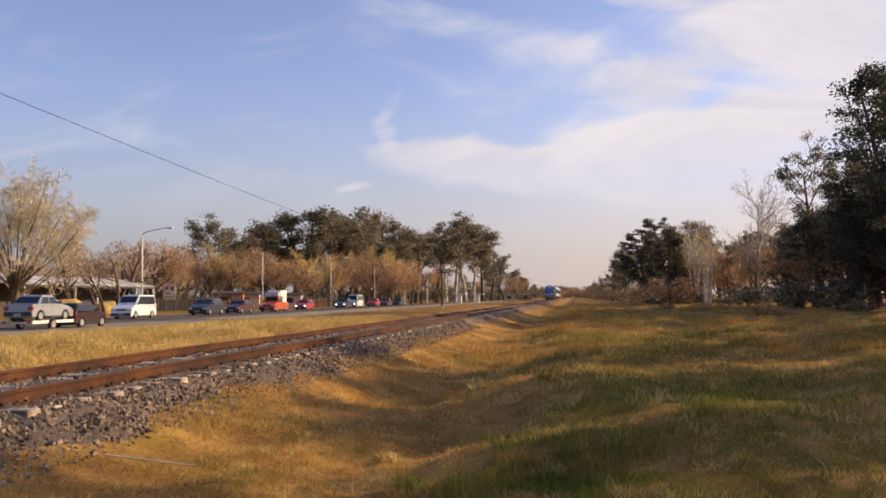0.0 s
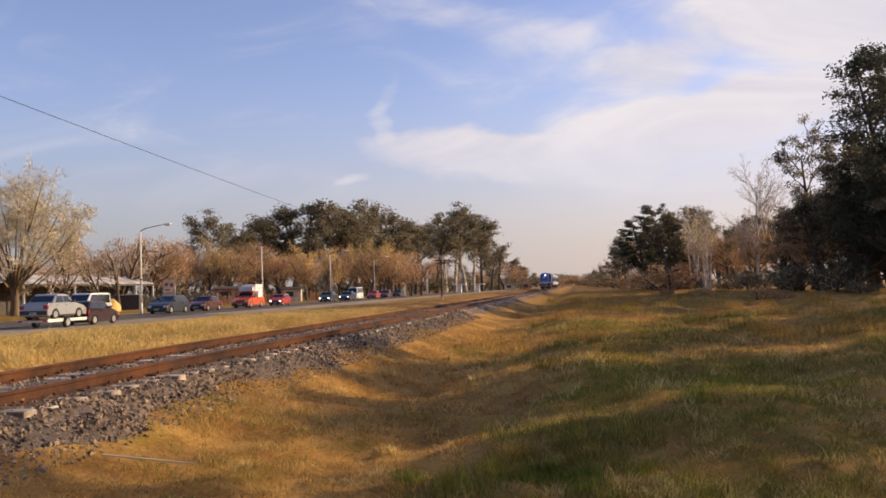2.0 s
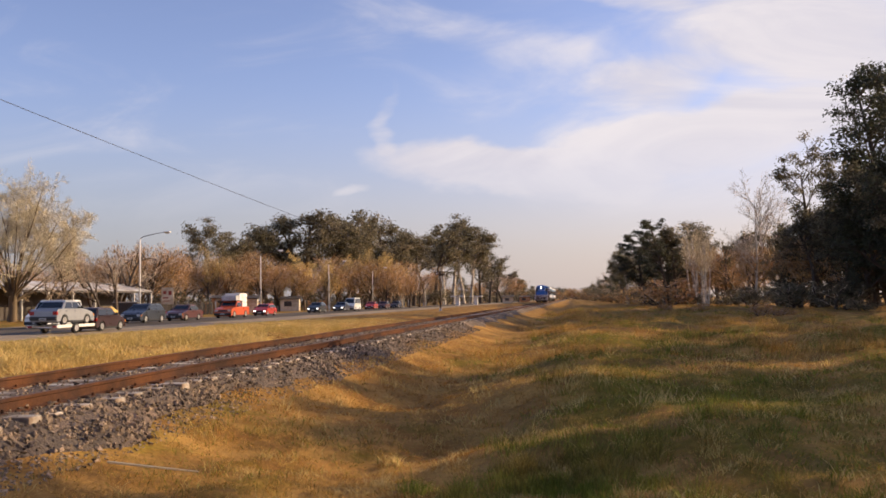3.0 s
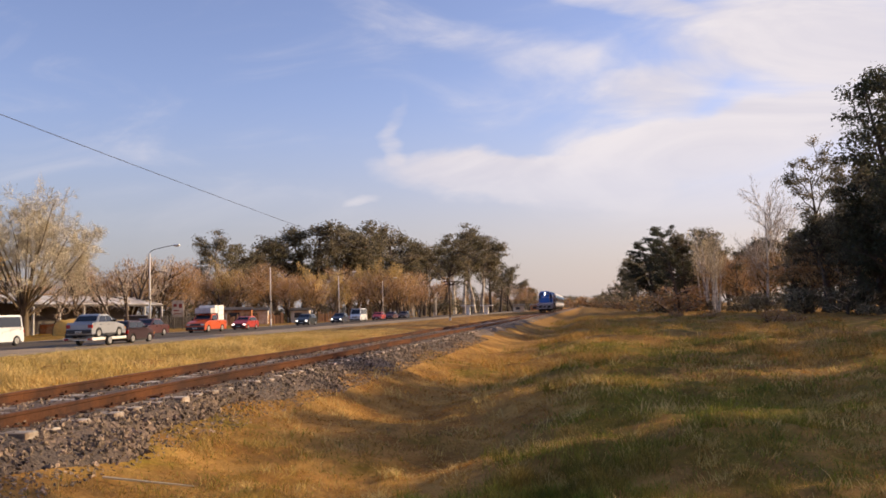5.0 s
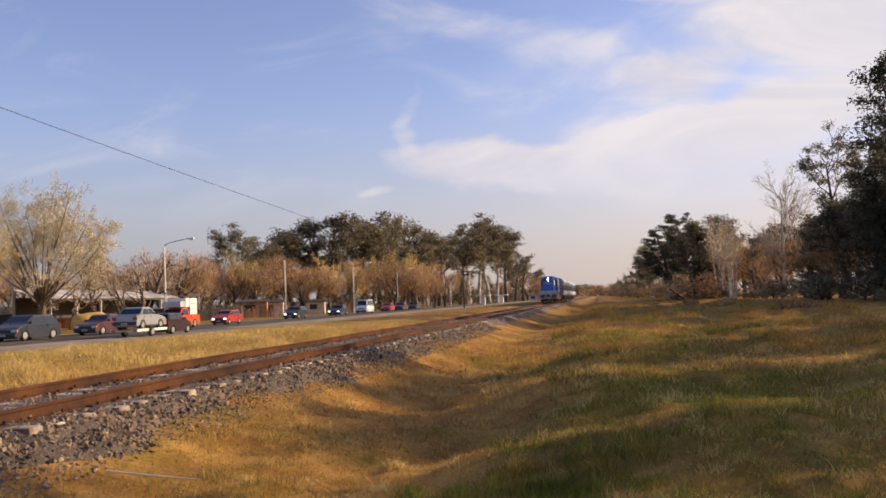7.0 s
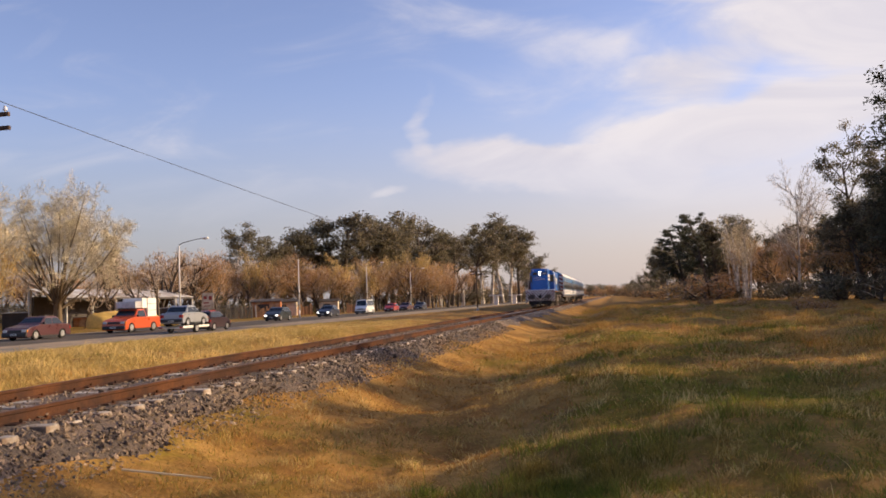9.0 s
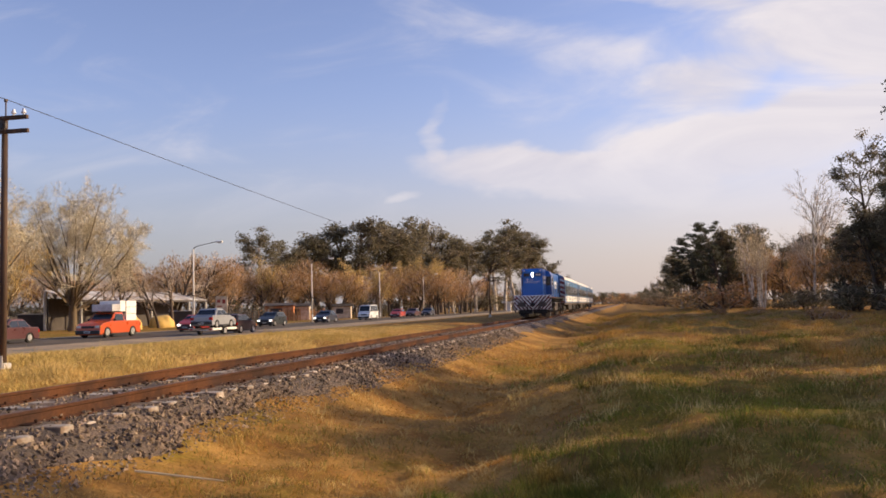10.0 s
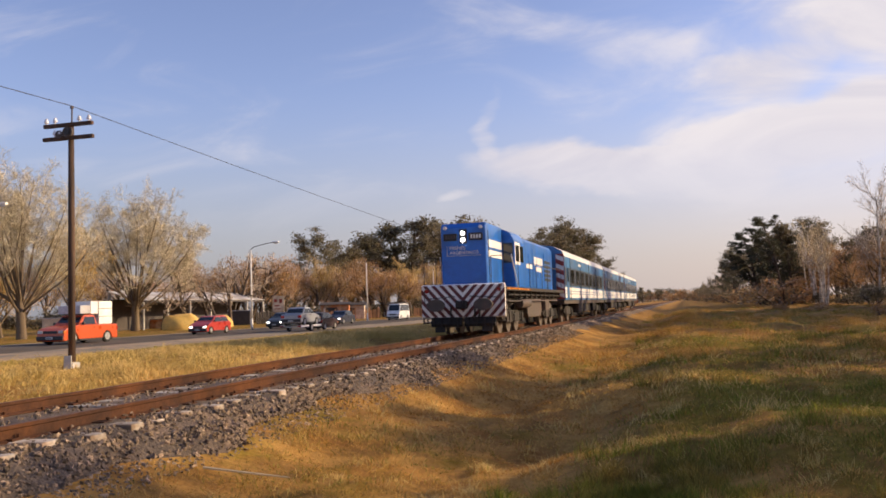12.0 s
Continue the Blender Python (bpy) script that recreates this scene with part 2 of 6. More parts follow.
M = dict(
    soil=material("dry_grass_ground", (0.37, 0.205, 0.054), 0.95, vary=0.35, scale=0.9, fine=14, bump=0.03, tint=(0.24, 0.115, 0.028), tint_scale=0.7, tint_lo=0.44, tint_hi=0.62, world_space=True, spec=0.1, green_cover=(0.175, 0.130, 0.014)),
    blade_dry=material("dry_grass_blade", (0.55, 0.335, 0.088), 0.8, trans=0.3, vary=0.25, scale=0.5, fine=4, island=0.45, world_space=True, spec=0.2, tint=(0.34, 0.165, 0.038), tint_scale=0.5),
    blade_straw=material("pale_straw_blade", (0.70, 0.51, 0.19), 0.8, trans=0.3, vary=0.2, scale=0.4, fine=3, island=0.16, world_space=True, spec=0.2, tint=(0.56, 0.40, 0.12), tint_scale=0.35),
    blade_green=material("green_grass_blade", (0.175, 0.190, 0.024), 0.7, trans=0.35, vary=0.25, scale=0.5, fine=4, island=0.5, world_space=True, spec=0.25, tint=(0.27, 0.19, 0.042), tint_scale=0.8),
    asphalt=material("worn_asphalt", (0.115, 0.095, 0.075), 0.97, spec=0.08, vary=0.2, scale=0.5, fine=30, world_space=True, tint=(0.14, 0.12, 0.098), tint_scale=0.15, bump=0.004),
    shoulder=material("pale_gravel_shoulder", (0.40, 0.30, 0.195), 0.97, spec=0.08, vary=0.2, scale=0.7, fine=20, world_space=True, tint=(0.24, 0.21, 0.16), tint_scale=0.3, bump=0.01),
    ballast=material("grey_ballast_bed", (0.105, 0.078, 0.056), 0.95, vary=0.5, scale=3, fine=22, bump=0.06, world_space=True, tint=(0.21, 0.14, 0.09), tint_scale=0.35),
    stone=material("ballast_stone", (0.27, 0.195, 0.13), 0.9, vary=0.3, scale=4, fine=50, island=0.7, rand=0.4, bump=0.01),
    sleeper=material("pale_concrete_sleeper", (0.52, 0.46, 0.38), 0.9, vary=0.3, scale=4, fine=40, rand=0.3, bump=0.006, tint=(0.25, 0.17, 0.11), tint_scale=2.5),
    rail=material("rusty_rail_steel", (0.105, 0.043, 0.019), 0.9, 0.0, spec=0.15, vary=0.35, scale=1.5, fine=30, tint=(0.05, 0.026, 0.018), tint_scale=0.5, world_space=True, bump=0.003),
    rail_head=material("worn_rail_head", (0.15, 0.080, 0.046), 0.7, 0.2, spec=0.3, vary=0.2, scale=1, fine=20, world_space=True),
    blue=material("locomotive_blue_paint", (0.008, 0.140, 0.53), 0.38, vary=0.10, scale=0.9, fine=9, tint=(0.010, 0.105, 0.38), tint_scale=0.7, coat=0.25),
    coach_blue=material("coach_light_blue_paint", (0.045, 0.19, 0.42), 0.4, vary=0.12, scale=0.5, fine=6, tint=(0.06, 0.14, 0.27), tint_scale=0.4, coat=0.2),
    coach_window_band=material("coach_dark_window_band", (0.035, 0.045, 0.060), 0.35, vary=0.2, scale=0.6, fine=6),
    white=material("white_paint", (0.82, 0.77, 0.71), 0.5, vary=0.10, scale=1.5, fine=14),
    roof_white=material("dirty_white_roof", (0.66, 0.63, 0.58), 0.55, vary=0.15, scale=0.6, fine=8, stretch=(1, 0.25, 1)),
    red=material("faded_red_paint", (0.30, 0.045, 0.03), 0.55, vary=0.2, scale=2, fine=20),
    stripe_dark=material("dull_maroon_stripe", (0.13, 0.026, 0.024), 0.6, vary=0.25, scale=2, fine=20),
    under=material("oily_black_running_gear", (0.014, 0.011, 0.009), 0.75, vary=0.4, scale=2, fine=16, tint=(0.034, 0.022, 0.015), tint_scale=1.2),
    grey=material("grey_brown_metal", (0.075, 0.058, 0.046), 0.7, vary=0.3, scale=2, fine=20, tint=(0.09, 0.06, 0.045), tint_scale=1),
    steel=material("wheel_steel", (0.20, 0.17, 0.15), 0.45, 0.7, vary=0.3, scale=4, fine=30),
    tyre=material("tyre_rubber", (0.022, 0.021, 0.020), 0.85, vary=0.25, scale=6, fine=40),
    rim=material("silver_wheel_rim", (0.50, 0.49, 0.47), 0.4, 0.6, vary=0.2, scale=6, fine=40),
    trim=material("black_plastic_trim", (0.028, 0.027, 0.027), 0.6, vary=0.2, scale=4, fine=30),
    plate=material("pale_plate", (0.55, 0.55, 0.52), 0.5, vary=0.15, scale=6, fine=40),
    plate_bar=material("dark_plate_bar", (0.03, 0.03, 0.03), 0.5, vary=0.1),
    amber=material("amber_lens", (0.55, 0.20, 0.03), 0.25, vary=0.1),
    red_lens=material("red_lens", (0.35, 0.015, 0.012), 0.25, vary=0.1),
    clear_lens=material("headlamp_lens", (0.62, 0.62, 0.60), 0.15, vary=0.1),
    headlight=material("lit_headlight", (0.9, 0.9, 0.85), 0.2, vary=0.02, emission=(1.0, 0.97, 0.92), strength=18.0),
    car_light=material("lit_car_headlight", (0.9, 0.9, 0.85), 0.2, vary=0.02, emission=(1.0, 0.95, 0.85), strength=2.5),
    pole_wood=material("dark_weathered_pole_wood", (0.060, 0.036, 0.024), 0.85, vary=0.35, scale=2, fine=30, stretch=(6, 6, 0.5), tint=(0.10, 0.055, 0.03), tint_scale=1.5),
    insulator=material("white_porcelain", (0.75, 0.75, 0.78), 0.2, vary=0.08),
    concrete=material("pale_concrete", (0.50, 0.47, 0.42), 0.85, vary=0.2, scale=2, fine=25),
    lamp_paint=material("pale_lamp_post_paint", (0.80, 0.75, 0.66), 0.5, vary=0.2, scale=1.5, fine=14),
    cable=material("black_cable", (0.03, 0.03, 0.035), 0.6, vary=0.1),
    tin=material("weathered_tin_roof", (0.55, 0.545, 0.54), 0.8, 0.0, spec=0.15, vary=0.25, scale=1.0, fine=8, tint=(0.36, 0.31, 0.27), tint_scale=0.5),
    tarp=material("yellow_tarpaulin", (0.62, 0.40, 0.10), 0.7, vary=0.2, scale=1.5, fine=10),
    brick=material("orange_brick_wall", (0.46, 0.17, 0.06), 0.85, vary=0.3, scale=3, fine=20, tint=(0.50, 0.34, 0.20), tint_scale=0.7),
    plaster=material("cream_plaster", (0.70, 0.60, 0.45), 0.8, vary=0.2, scale=1, fine=10, tint=(0.40, 0.30, 0.2), tint_scale=0.6),
    plank=material("sawn_orange_plank", (0.50, 0.27, 0.11), 0.8, vary=0.3, scale=1.5, fine=18, rand=0.45, tint=(0.30, 0.20, 0.12), tint_scale=0.8),
    dark_wood=material("dark_fence_board", (0.055, 0.045, 0.04), 0.8, vary=0.3, scale=2, fine=20, rand=0.3),
    bark_dark=material("dark_bark", (0.085, 0.060, 0.042), 0.9, vary=0.35, scale=1.5, fine=14, stretch=(3, 3, 0.6), rand=0.2),
    bark_pale=material("pale_bark", (0.46, 0.39, 0.30), 0.85, vary=0.3, scale=1.5, fine=14, tint=(0.20, 0.15, 0.11), tint_scale=1.0, rand=0.2),
    bark_willow=material("brown_willow_bark", (0.16, 0.115, 0.07), 0.9, vary=0.35, scale=1.5, fine=14, stretch=(3, 3, 0.6), rand=0.2),
    twig_willow=material("olive_grey_willow_twig", (0.60, 0.52, 0.36), 0.85, vary=0.25, scale=0.4, fine=3, island=0.35, rand=0.12, spec=0.15),
    bark_birch=material("chalky_pale_bark", (0.66, 0.58, 0.46), 0.85, vary=0.25, scale=1.5, fine=14, tint=(0.30, 0.23, 0.16), tint_scale=1.0, rand=0.15),
    twig_gold=material("golden_willow_twig", (0.56, 0.45, 0.28), 0.8, vary=0.25, scale=0.4, fine=3, island=0.35, rand=0.15, spec=0.2),
    twig_grey=material("grey_brown_twig", (0.56, 0.45, 0.34), 0.85, vary=0.25, scale=0.4, fine=3, island=0.3, rand=0.2, spec=0.2),
    leaf_brown=material("russet_dry_leaf", (0.40, 0.235, 0.115), 0.8, trans=0.3, vary=0.25, scale=0.35, fine=2.5, island=0.45, rand=0.25, spec=0.2, tint=(0.43, 0.285, 0.125), tint_scale=0.25),
    leaf_gold=material("golden_dry_leaf", (0.62, 0.43, 0.15), 0.8, trans=0.45, vary=0.25, scale=0.35, fine=2.5, island=0.4, rand=0.2, spec=0.2),
    leaf_dark=material("dark_evergreen_leaf", (0.185, 0.160, 0.098), 0.6, trans=0.45, vary=0.25, scale=0.35, fine=2.5, island=0.5, rand=0.25, spec=0.3, tint=(0.24, 0.19, 0.115), tint_scale=0.2),
    leaf_pine=material("pine_needle", (0.060, 0.064, 0.036), 0.65, trans=0.25, vary=0.25, scale=0.35, fine=2.5, island=0.5, rand=0.25, spec=0.3, tint=(0.085, 0.080, 0.042), tint_scale=0.25),
)


def glass_material():
    m = bpy.data.materials.new("dark_window_glass")
    m.use_nodes = True
    b = m.node_tree.nodes["Principled BSDF"]
    b.inputs["Base Color"].default_value = (0.018, 0.022, 0.026, 1)
    b.inputs["Roughness"].default_value, b.inputs["Specular IOR Level"].default_value = 0.06, 0.6
    return m


M["glass"] = glass_material()
M["lamp_glass"] = material("street_lamp_bowl", (0.75, 0.75, 0.76), 0.2, vary=0.05)


def car_paint(name, rgb, rough=0.32):
    if name not in M:
        M[name] = material(name, rgb, rough, vary=0.08, scale=2, fine=14, coat=0.3)
    return M[name]


# ---- mesh helpers ----
def mesh_from(name, verts, faces, mats, index=None, smooth=False):
    me = bpy.data.meshes.new(name)
    me.from_pydata(verts, [], faces)
    for m in mats if isinstance(mats, (list, tuple)) else [mats]:
        me.materials.append(m)
    if index is not None:
        me.polygons.foreach_set("material_index", np.asarray(index, dtype=np.int32))
    if smooth:
        me.polygons.foreach_set("use_smooth", np.ones(len(me.polygons), dtype=bool))
    me.update()
    return me


def part(name, bm, mat, parent=None, label="", smooth=False, at=None):
    """Links a bmesh as one mesh object under a thing or a part."""
    me = bpy.data.meshes.new(name)
    bm.normal_update()
    bm.to_mesh(me)
    bm.free()
    for m in mat if isinstance(mat, (list, tuple)) else [mat]:
        me.materials.append(m)
    if smooth:
        me.polygons.foreach_set("use_smooth", np.ones(len(me.polygons), dtype=bool))
    ob = new(name, me)
    if parent is not None:
        ob.parent = parent
    if at is not None:
        ob.matrix_basis = at
    if label:
        tagged(ob, label)
    return ob


def child(name, me, parent, at=None, label=""):
    ob = new(name, me)
    ob.parent = parent
    if at is not None:
        ob.matrix_basis = at
    if label:
        tagged(ob, label)
    return ob


def box(x0, x1, y0, y1, z0, z1, bevel=0.0, bm=None, mat=0):
    own = bmesh.new()
    bmesh.ops.create_cube(own, size=1, matrix=Matrix.LocRotScale(((x0 + x1) / 2, (y0 + y1) / 2, (z0 + z1) / 2), None, (abs(x1 - x0), abs(y1 - y0), abs(z1 - z0))))
    if bevel:
        bmesh.ops.bevel(own, geom=own.edges[:], offset=bevel, segments=2, affect="EDGES", profile=0.6)
    for f in own.faces:
        f.material_index = mat
    return own if bm is None else join(bm, own)


def join(bm, other):
    me = bpy.data.meshes.new("join")
    other.to_mesh(me)
    other.free()
    bm.from_mesh(me)
    bpy.data.meshes.remove(me)
    return bm


def rod(p, q, r, sides=8, r2=None, bm=None, mat=0):
    """A tapered rod from p to q."""
    p, q = Vector(p), Vector(q)
    own = bmesh.new()
    m = Matrix.Translation((p + q) / 2) @ (q - p).to_track_quat("Z", "Y").to_matrix().to_4x4()
    bmesh.ops.create_cone(own, cap_ends=True, segments=sides, radius1=r, radius2=r if r2 is None else r2, depth=(q - p).length, matrix=m)
    for f in own.faces:
        f.material_index = mat
    return own if bm is None else join(bm, own)


def prism(outline, x0, x1, bevel=0.0, inset=0.0, bm=None, mat=0):
    """A side outline of (y, z) points swept across from x0 to x1."""
    own = bmesh.new()
    a = [own.verts.new((x0, y, z)) for y, z in outline]
    b = [own.verts.new((x1, y, z)) for y, z in outline]
    n = len(outline)
    fa, fb = own.faces.new(a), own.faces.new(b[::-1])
    for i in range(n):
        own.faces.new((a[i], b[i], b[(i + 1) % n], a[(i + 1) % n])[::-1])
    bmesh.ops.recalc_face_normals(own, faces=own.faces[:])
    if bevel:
        sharp = [e for e in own.edges if e.calc_face_angle(0) > 0.3]
        bmesh.ops.bevel(own, geom=sharp, offset=bevel, segments=2, affect="EDGES", profile=0.6)
    for f in own.faces:
        f.material_index = mat
    return own if bm is None else join(bm, own)


def thing(name, label, category, at=None, group="", kind=""):
    ob = new(name)
    ob.empty_display_size = 0.3
    if at is not None:
        ob.matrix_basis = at
    return tagged(ob, label, category, group, kind)


# ---- the lie of the land ----
TRACK_X, RAIL_TOP = -7.095, 0.614
ROAD_Z = 0.10
OUT = 1.2         # metres to one unit of the roadside plan
LAND_X = [-400, -60, -28, -24.0, -17, -12, -9.9, -9.2, -5.55, -5.0, -4.4, -3.7, -2.8, -1.6, -0.5, 0.8, 3, 8, 16, 40, 400]
LAND_Z = [0.04, 0.04, 0.04, 0.08, 0.42, 0.44, 0.20, 0.12, 0.26, 0.10, -0.12, -0.30, -0.40, -0.26, 0.04, 0.10, 0.02, 0.08, 0.22, 0.3, 0.3]


def waves(x, y):
    """Smooth bumps built from sines of unlike lengths."""
    return (np.sin(x * 0.9 + 1.3 * np.sin(y * 0.31) + 0.4) * np.sin(y * 0.62 + 0.8 * np.sin(x * 0.5) + 1.0) * 0.55
            + np.sin(x * 1.9 + y * 0.8 + 2.0) * np.sin(y * 1.35 - x * 0.6) * 0.28 + np.sin(x * 3.7 - y * 2.1) * np.sin(y * 3.1 + x * 1.7 + 0.5) * 0.12)


def land(x, y):
    x, y = np.asarray(x, float), np.asarray(y, float)
    shift = 0.35 * np.sin(y * 0.42 + 0.6) + 0.2 * np.sin(y * 0.9)
    xs = np.where((x > -4.9) & (x < 2), x + shift * np.clip((x + 4.9) / 1.5, 0, 1) * np.clip((2 - x) / 2, 0, 1), x)
    z = sum(np.interp(xs + d, LAND_X, LAND_Z) for d in (-0.45, -0.2, 0, 0.2, 0.45)) / 5
    amp = np.interp(x, [-80, -42, -24, -20, -13, -10.5, -9.5, -4.9, -3.8, 0, 3, 14, 60, 100], [0.1, 0.0, 0.0, 0.05, 0.07, 0.05, 0.0, 0.0, 0.22, 0.20, 0.19, 0.22, 0.3, 0.2])
    calm = np.interp(np.hypot(x, y), [0, 2.0, 6.0, 400, 800], [0, 0.3, 1, 1, 0])
    fine = np.sin(x * 5.3 + 1.7 * np.sin(y * 2.2)) * np.sin(y * 4.7 + 1.5 * np.sin(x * 2.6)) + 0.6 * np.sin(x * 9.1 - y * 3.3) * np.sin(y * 8.3 + x * 2.7)
    lumps = 0.036 * np.interp(x, [-24, -20, -10, -9.5, -4.6, -3.8, 20, 30], [0, 1, 1, 0, 0, 1, 1.4, 0])
    swell = np.interp(x, [1.0, 5.0, 14, 26, 40], [0, 1, 1, 0.4, 0]) * np.interp(y, [16, 30, 120, 160], [0, 1, 1, 0])
    swell = swell * (0.16 * np.sin(x * 0.33 + 0.09 * y) * np.sin(y * 0.21 + 1.2) + 0.13 * np.sin(x * 0.85 + y * 0.17 + 2) * np.sin(y * 0.43))
    return z + swell + waves(x, y) * amp * calm + fine * lumps * np.clip(calm, 0, 1)


def green_share(x, y):
    """Where the grass is green: patches on the right of the ditch and along the road."""
    p = np.sin(x * 0.55 + 1.1 * np.sin(y * 0.23) + 0.5) * np.sin(y * 0.37 + 0.9 * np.sin(x * 0.4) + 2.2)
    q = np.sin(x * 1.7 + y * 0.9) * np.sin(y * 1.3 - x * 0.8 + 1)
    side = np.interp(x, [-24, -19, -13, -9.5, -4, -1.5, 0.3, 4, 20], [0.75, 0.32, 0.06, 0.0, 0.0, 0.10, 0.54, 0.50, 0.42])
    near = np.where((y < 9.5) & (x > -1.6) & (x < 1.5), 0.25, 0.0)
    far = np.interp(y, [18, 40, 90], [0, 0.22, 0.3])
    return np.clip(side + near - far + 0.42 * p + 0.24 * q, 0, 1)


def spaced(start, stop, step, grow, limit):
    """Coordinates that are close together from start to stop and ever wider apart out to the limit."""
    mid = list(np.arange(start, stop, step))
    out, s, v = [], step, stop
    while v < limit:
        out.append(v)
        s *= grow
        v += s
    return mid + out + [limit]


def ground_sheet():
    xr = spaced(0, 14, 0.22, 1.16, 2500)
    xl = spaced(0, 22, 0.22, 1.16, 2500)
    xs = np.array([-v for v in xl[::-1]][:-1] + xr)
    ya = spaced(2, 40, 0.22, 1.05, 3000)
    yb = spaced(0, 4, 0.8, 1.3, 2500)
    ys = np.array([2 - v for v in yb[::-1]][:-1] + ya)
    X, Y = np.meshgrid(xs, ys)
    Z = land(X, Y)
    n, k = len(xs), len(ys)
    verts = np.stack([X.ravel(), Y.ravel(), Z.ravel()], 1).tolist()
    i = (np.arange(k - 1)[:, None] * n + np.arange(n - 1)[None, :]).ravel()
    faces = np.stack([i, i + 1, i + n + 1, i + n], 1).tolist()
    me = mesh_from("ground", verts, faces, M["soil"], smooth=True)
    cover = me.attributes.new("green_cover", "FLOAT", "POINT")
    cover.data.foreach_set("value", green_share(X.ravel(), Y.ravel()).astype(np.float32))
    ob = new("ground", me)
    return tagged(ob, "rolling field of dry golden and green grass", "ground", kind="structure")


ground_sheet()


def grass(name, count, seed, region, mat, height, lean, keep, label):
    """Blades of grass as one object: region gives places, keep(x, y) the chance that a blade grows there."""
    r = np.random.default_rng(seed)
    x, y = region(r, count)
    ok = r.random(count) < keep(x, y)
    x, y = x[ok], y[ok]
    n = len(x)
    z = land(x, y) - 0.015
    far = np.clip(np.hypot(x, y) / 10, 0.8, 2.0)
    clump = np.sin(x * 6.1 + 2.0 * np.sin(y * 3.7)) * np.sin(y * 5.3 + 1.8 * np.sin(x * 4.1)) + 0.6 * np.sin(x * 13.7 + y * 4.1) * np.sin(y * 12.1 - x * 5.3)
    h = height * r.uniform(0.45, 1.25, n) * (0.75 + 0.25 * far) * np.clip(0.95 + 0.55 * clump, 0.35, 1.8)
    w = r.uniform(0.0022, 0.0048, n) * far
    a, t = r.uniform(0, 2 * np.pi, n), r.uniform(0, 2 * np.pi, n)
    ln = h * r.uniform(0.15, lean, n)
    cx, sx = np.cos(a) * w, np.sin(a) * w
    dx, dy = np.cos(t) * ln, np.sin(t) * ln
    V = np.zeros((n, 5, 3))
    V[:, 0] = np.stack([x - cx, y - sx, z], 1)
    V[:, 1] = np.stack([x + cx, y + sx, z], 1)
    V[:, 2] = np.stack([x + cx * 0.8 + dx * 0.4, y + sx * 0.8 + dy * 0.4, z + h * 0.6], 1)
    V[:, 3] = np.stack([x - cx * 0.8 + dx * 0.4, y - sx * 0.8 + dy * 0.4, z + h * 0.6], 1)
    V[:, 4] = np.stack([x + dx, y + dy, z + h * 0.95], 1)
    base = np.arange(n)[:, None] * 5
    quads = (base + np.array([0, 1, 2, 3])).tolist()
    tips = (base + np.array([3, 2, 4])).tolist()
    ob = new(name, mesh_from(name, V.reshape(-1, 3).tolist(), quads + tips, mat))
    return tagged(ob, label, "grass", kind="stuff")


def right_field(r, n):
    d = 4.5 + 34 * r.random(n) ** 1.9
    a = r.uniform(radians(-26), radians(38), n)
    return -np.sin(a) * d, np.cos(a) * d


def left_strip(r, n):
    return r.uniform(-23.2, -9.3, n), 9 + 46 * r.random(n) ** 1.3


def off_ballast(x, y):
    edge = -5.30 + 0.30 * np.sin(y * 0.8 + 1) + 0.2 * np.sin(y * 2.3)
    return np.clip((x - edge) / 0.5, 0, 1)


grass("dry_grass", 330000, 1, right_field, M["blade_dry"], 0.048, 2.8, lambda x, y: (1 - green_share(x, y)) * off_ballast(x, y), "short dry golden grass over the field and ditch")
grass("green_grass", 200000, 2, right_field, M["blade_green"], 0.08, 1.3, lambda x, y: green_share(x, y) * off_ballast(x, y), "tufted green grass in patches on the field")
grass("trackside_grass", 110000, 3, left_strip, M["blade_straw"], 0.075, 2.4, lambda x, y: (1 - green_share(x, y)) * 0.9, "sunlit dry grass between the railway and the road")
def verge_clumps(r, n):
    g = np.random.default_rng(31)
    cx, cy = g.uniform(-15.8, -10.4, 150), 13 + 26 * g.random(150) ** 1.4
    k = r.integers(0, 150, n)
    return cx[k] + r.normal(0, 0.28, n), cy[k] + r.normal(0, 0.40, n)


grass("straw_clumps", 36000, 14, verge_clumps, M["blade_straw"], 0.17, 1.3, lambda x, y: (np.hypot(x + 13.3, y - 16.3) > 1.1) * 1.0, "taller clumps of golden straw beside the railway")
grass("verge_grass", 60000, 4, left_strip, M["blade_green"], 0.07, 0.9, lambda x, y: green_share(x, y), "green grass along the road verge")


def tall_tuft_places(r, n):
    k = r.integers(0, 46, n)
    cx, cy = right_field(np.random.default_rng(77), 46)
    return cx[k] + r.normal(0, 0.16, n), cy[k] + r.normal(0, 0.16, n)


grass("grass_tufts", 9000, 5, tall_tuft_places, M["blade_green"], 0.20, 0.8, lambda x, y: off_ballast(x, y) * (x > -2), "taller tufts of green grass")


def near_clump(r, n):
    k = r.integers(0, 60, n)
    g = np.random.default_rng(91)
    cx, cy = g.normal(-0.5, 0.62, 60), g.normal(7.9, 0.5, 60)
    return cx[k] + r.normal(0, 0.10, n), cy[k] + r.normal(0, 0.10, n)


def mid_tufts(r, n):
    k = r.integers(0, 420, n)
    g = np.random.default_rng(92)
    cy = 22 + 95 * g.random(420) ** 1.3
    cx = g.uniform(-3.2, 17, 420)
    return cx[k] + r.normal(0, 0.35, n), cy[k] + r.normal(0, 0.45, n)


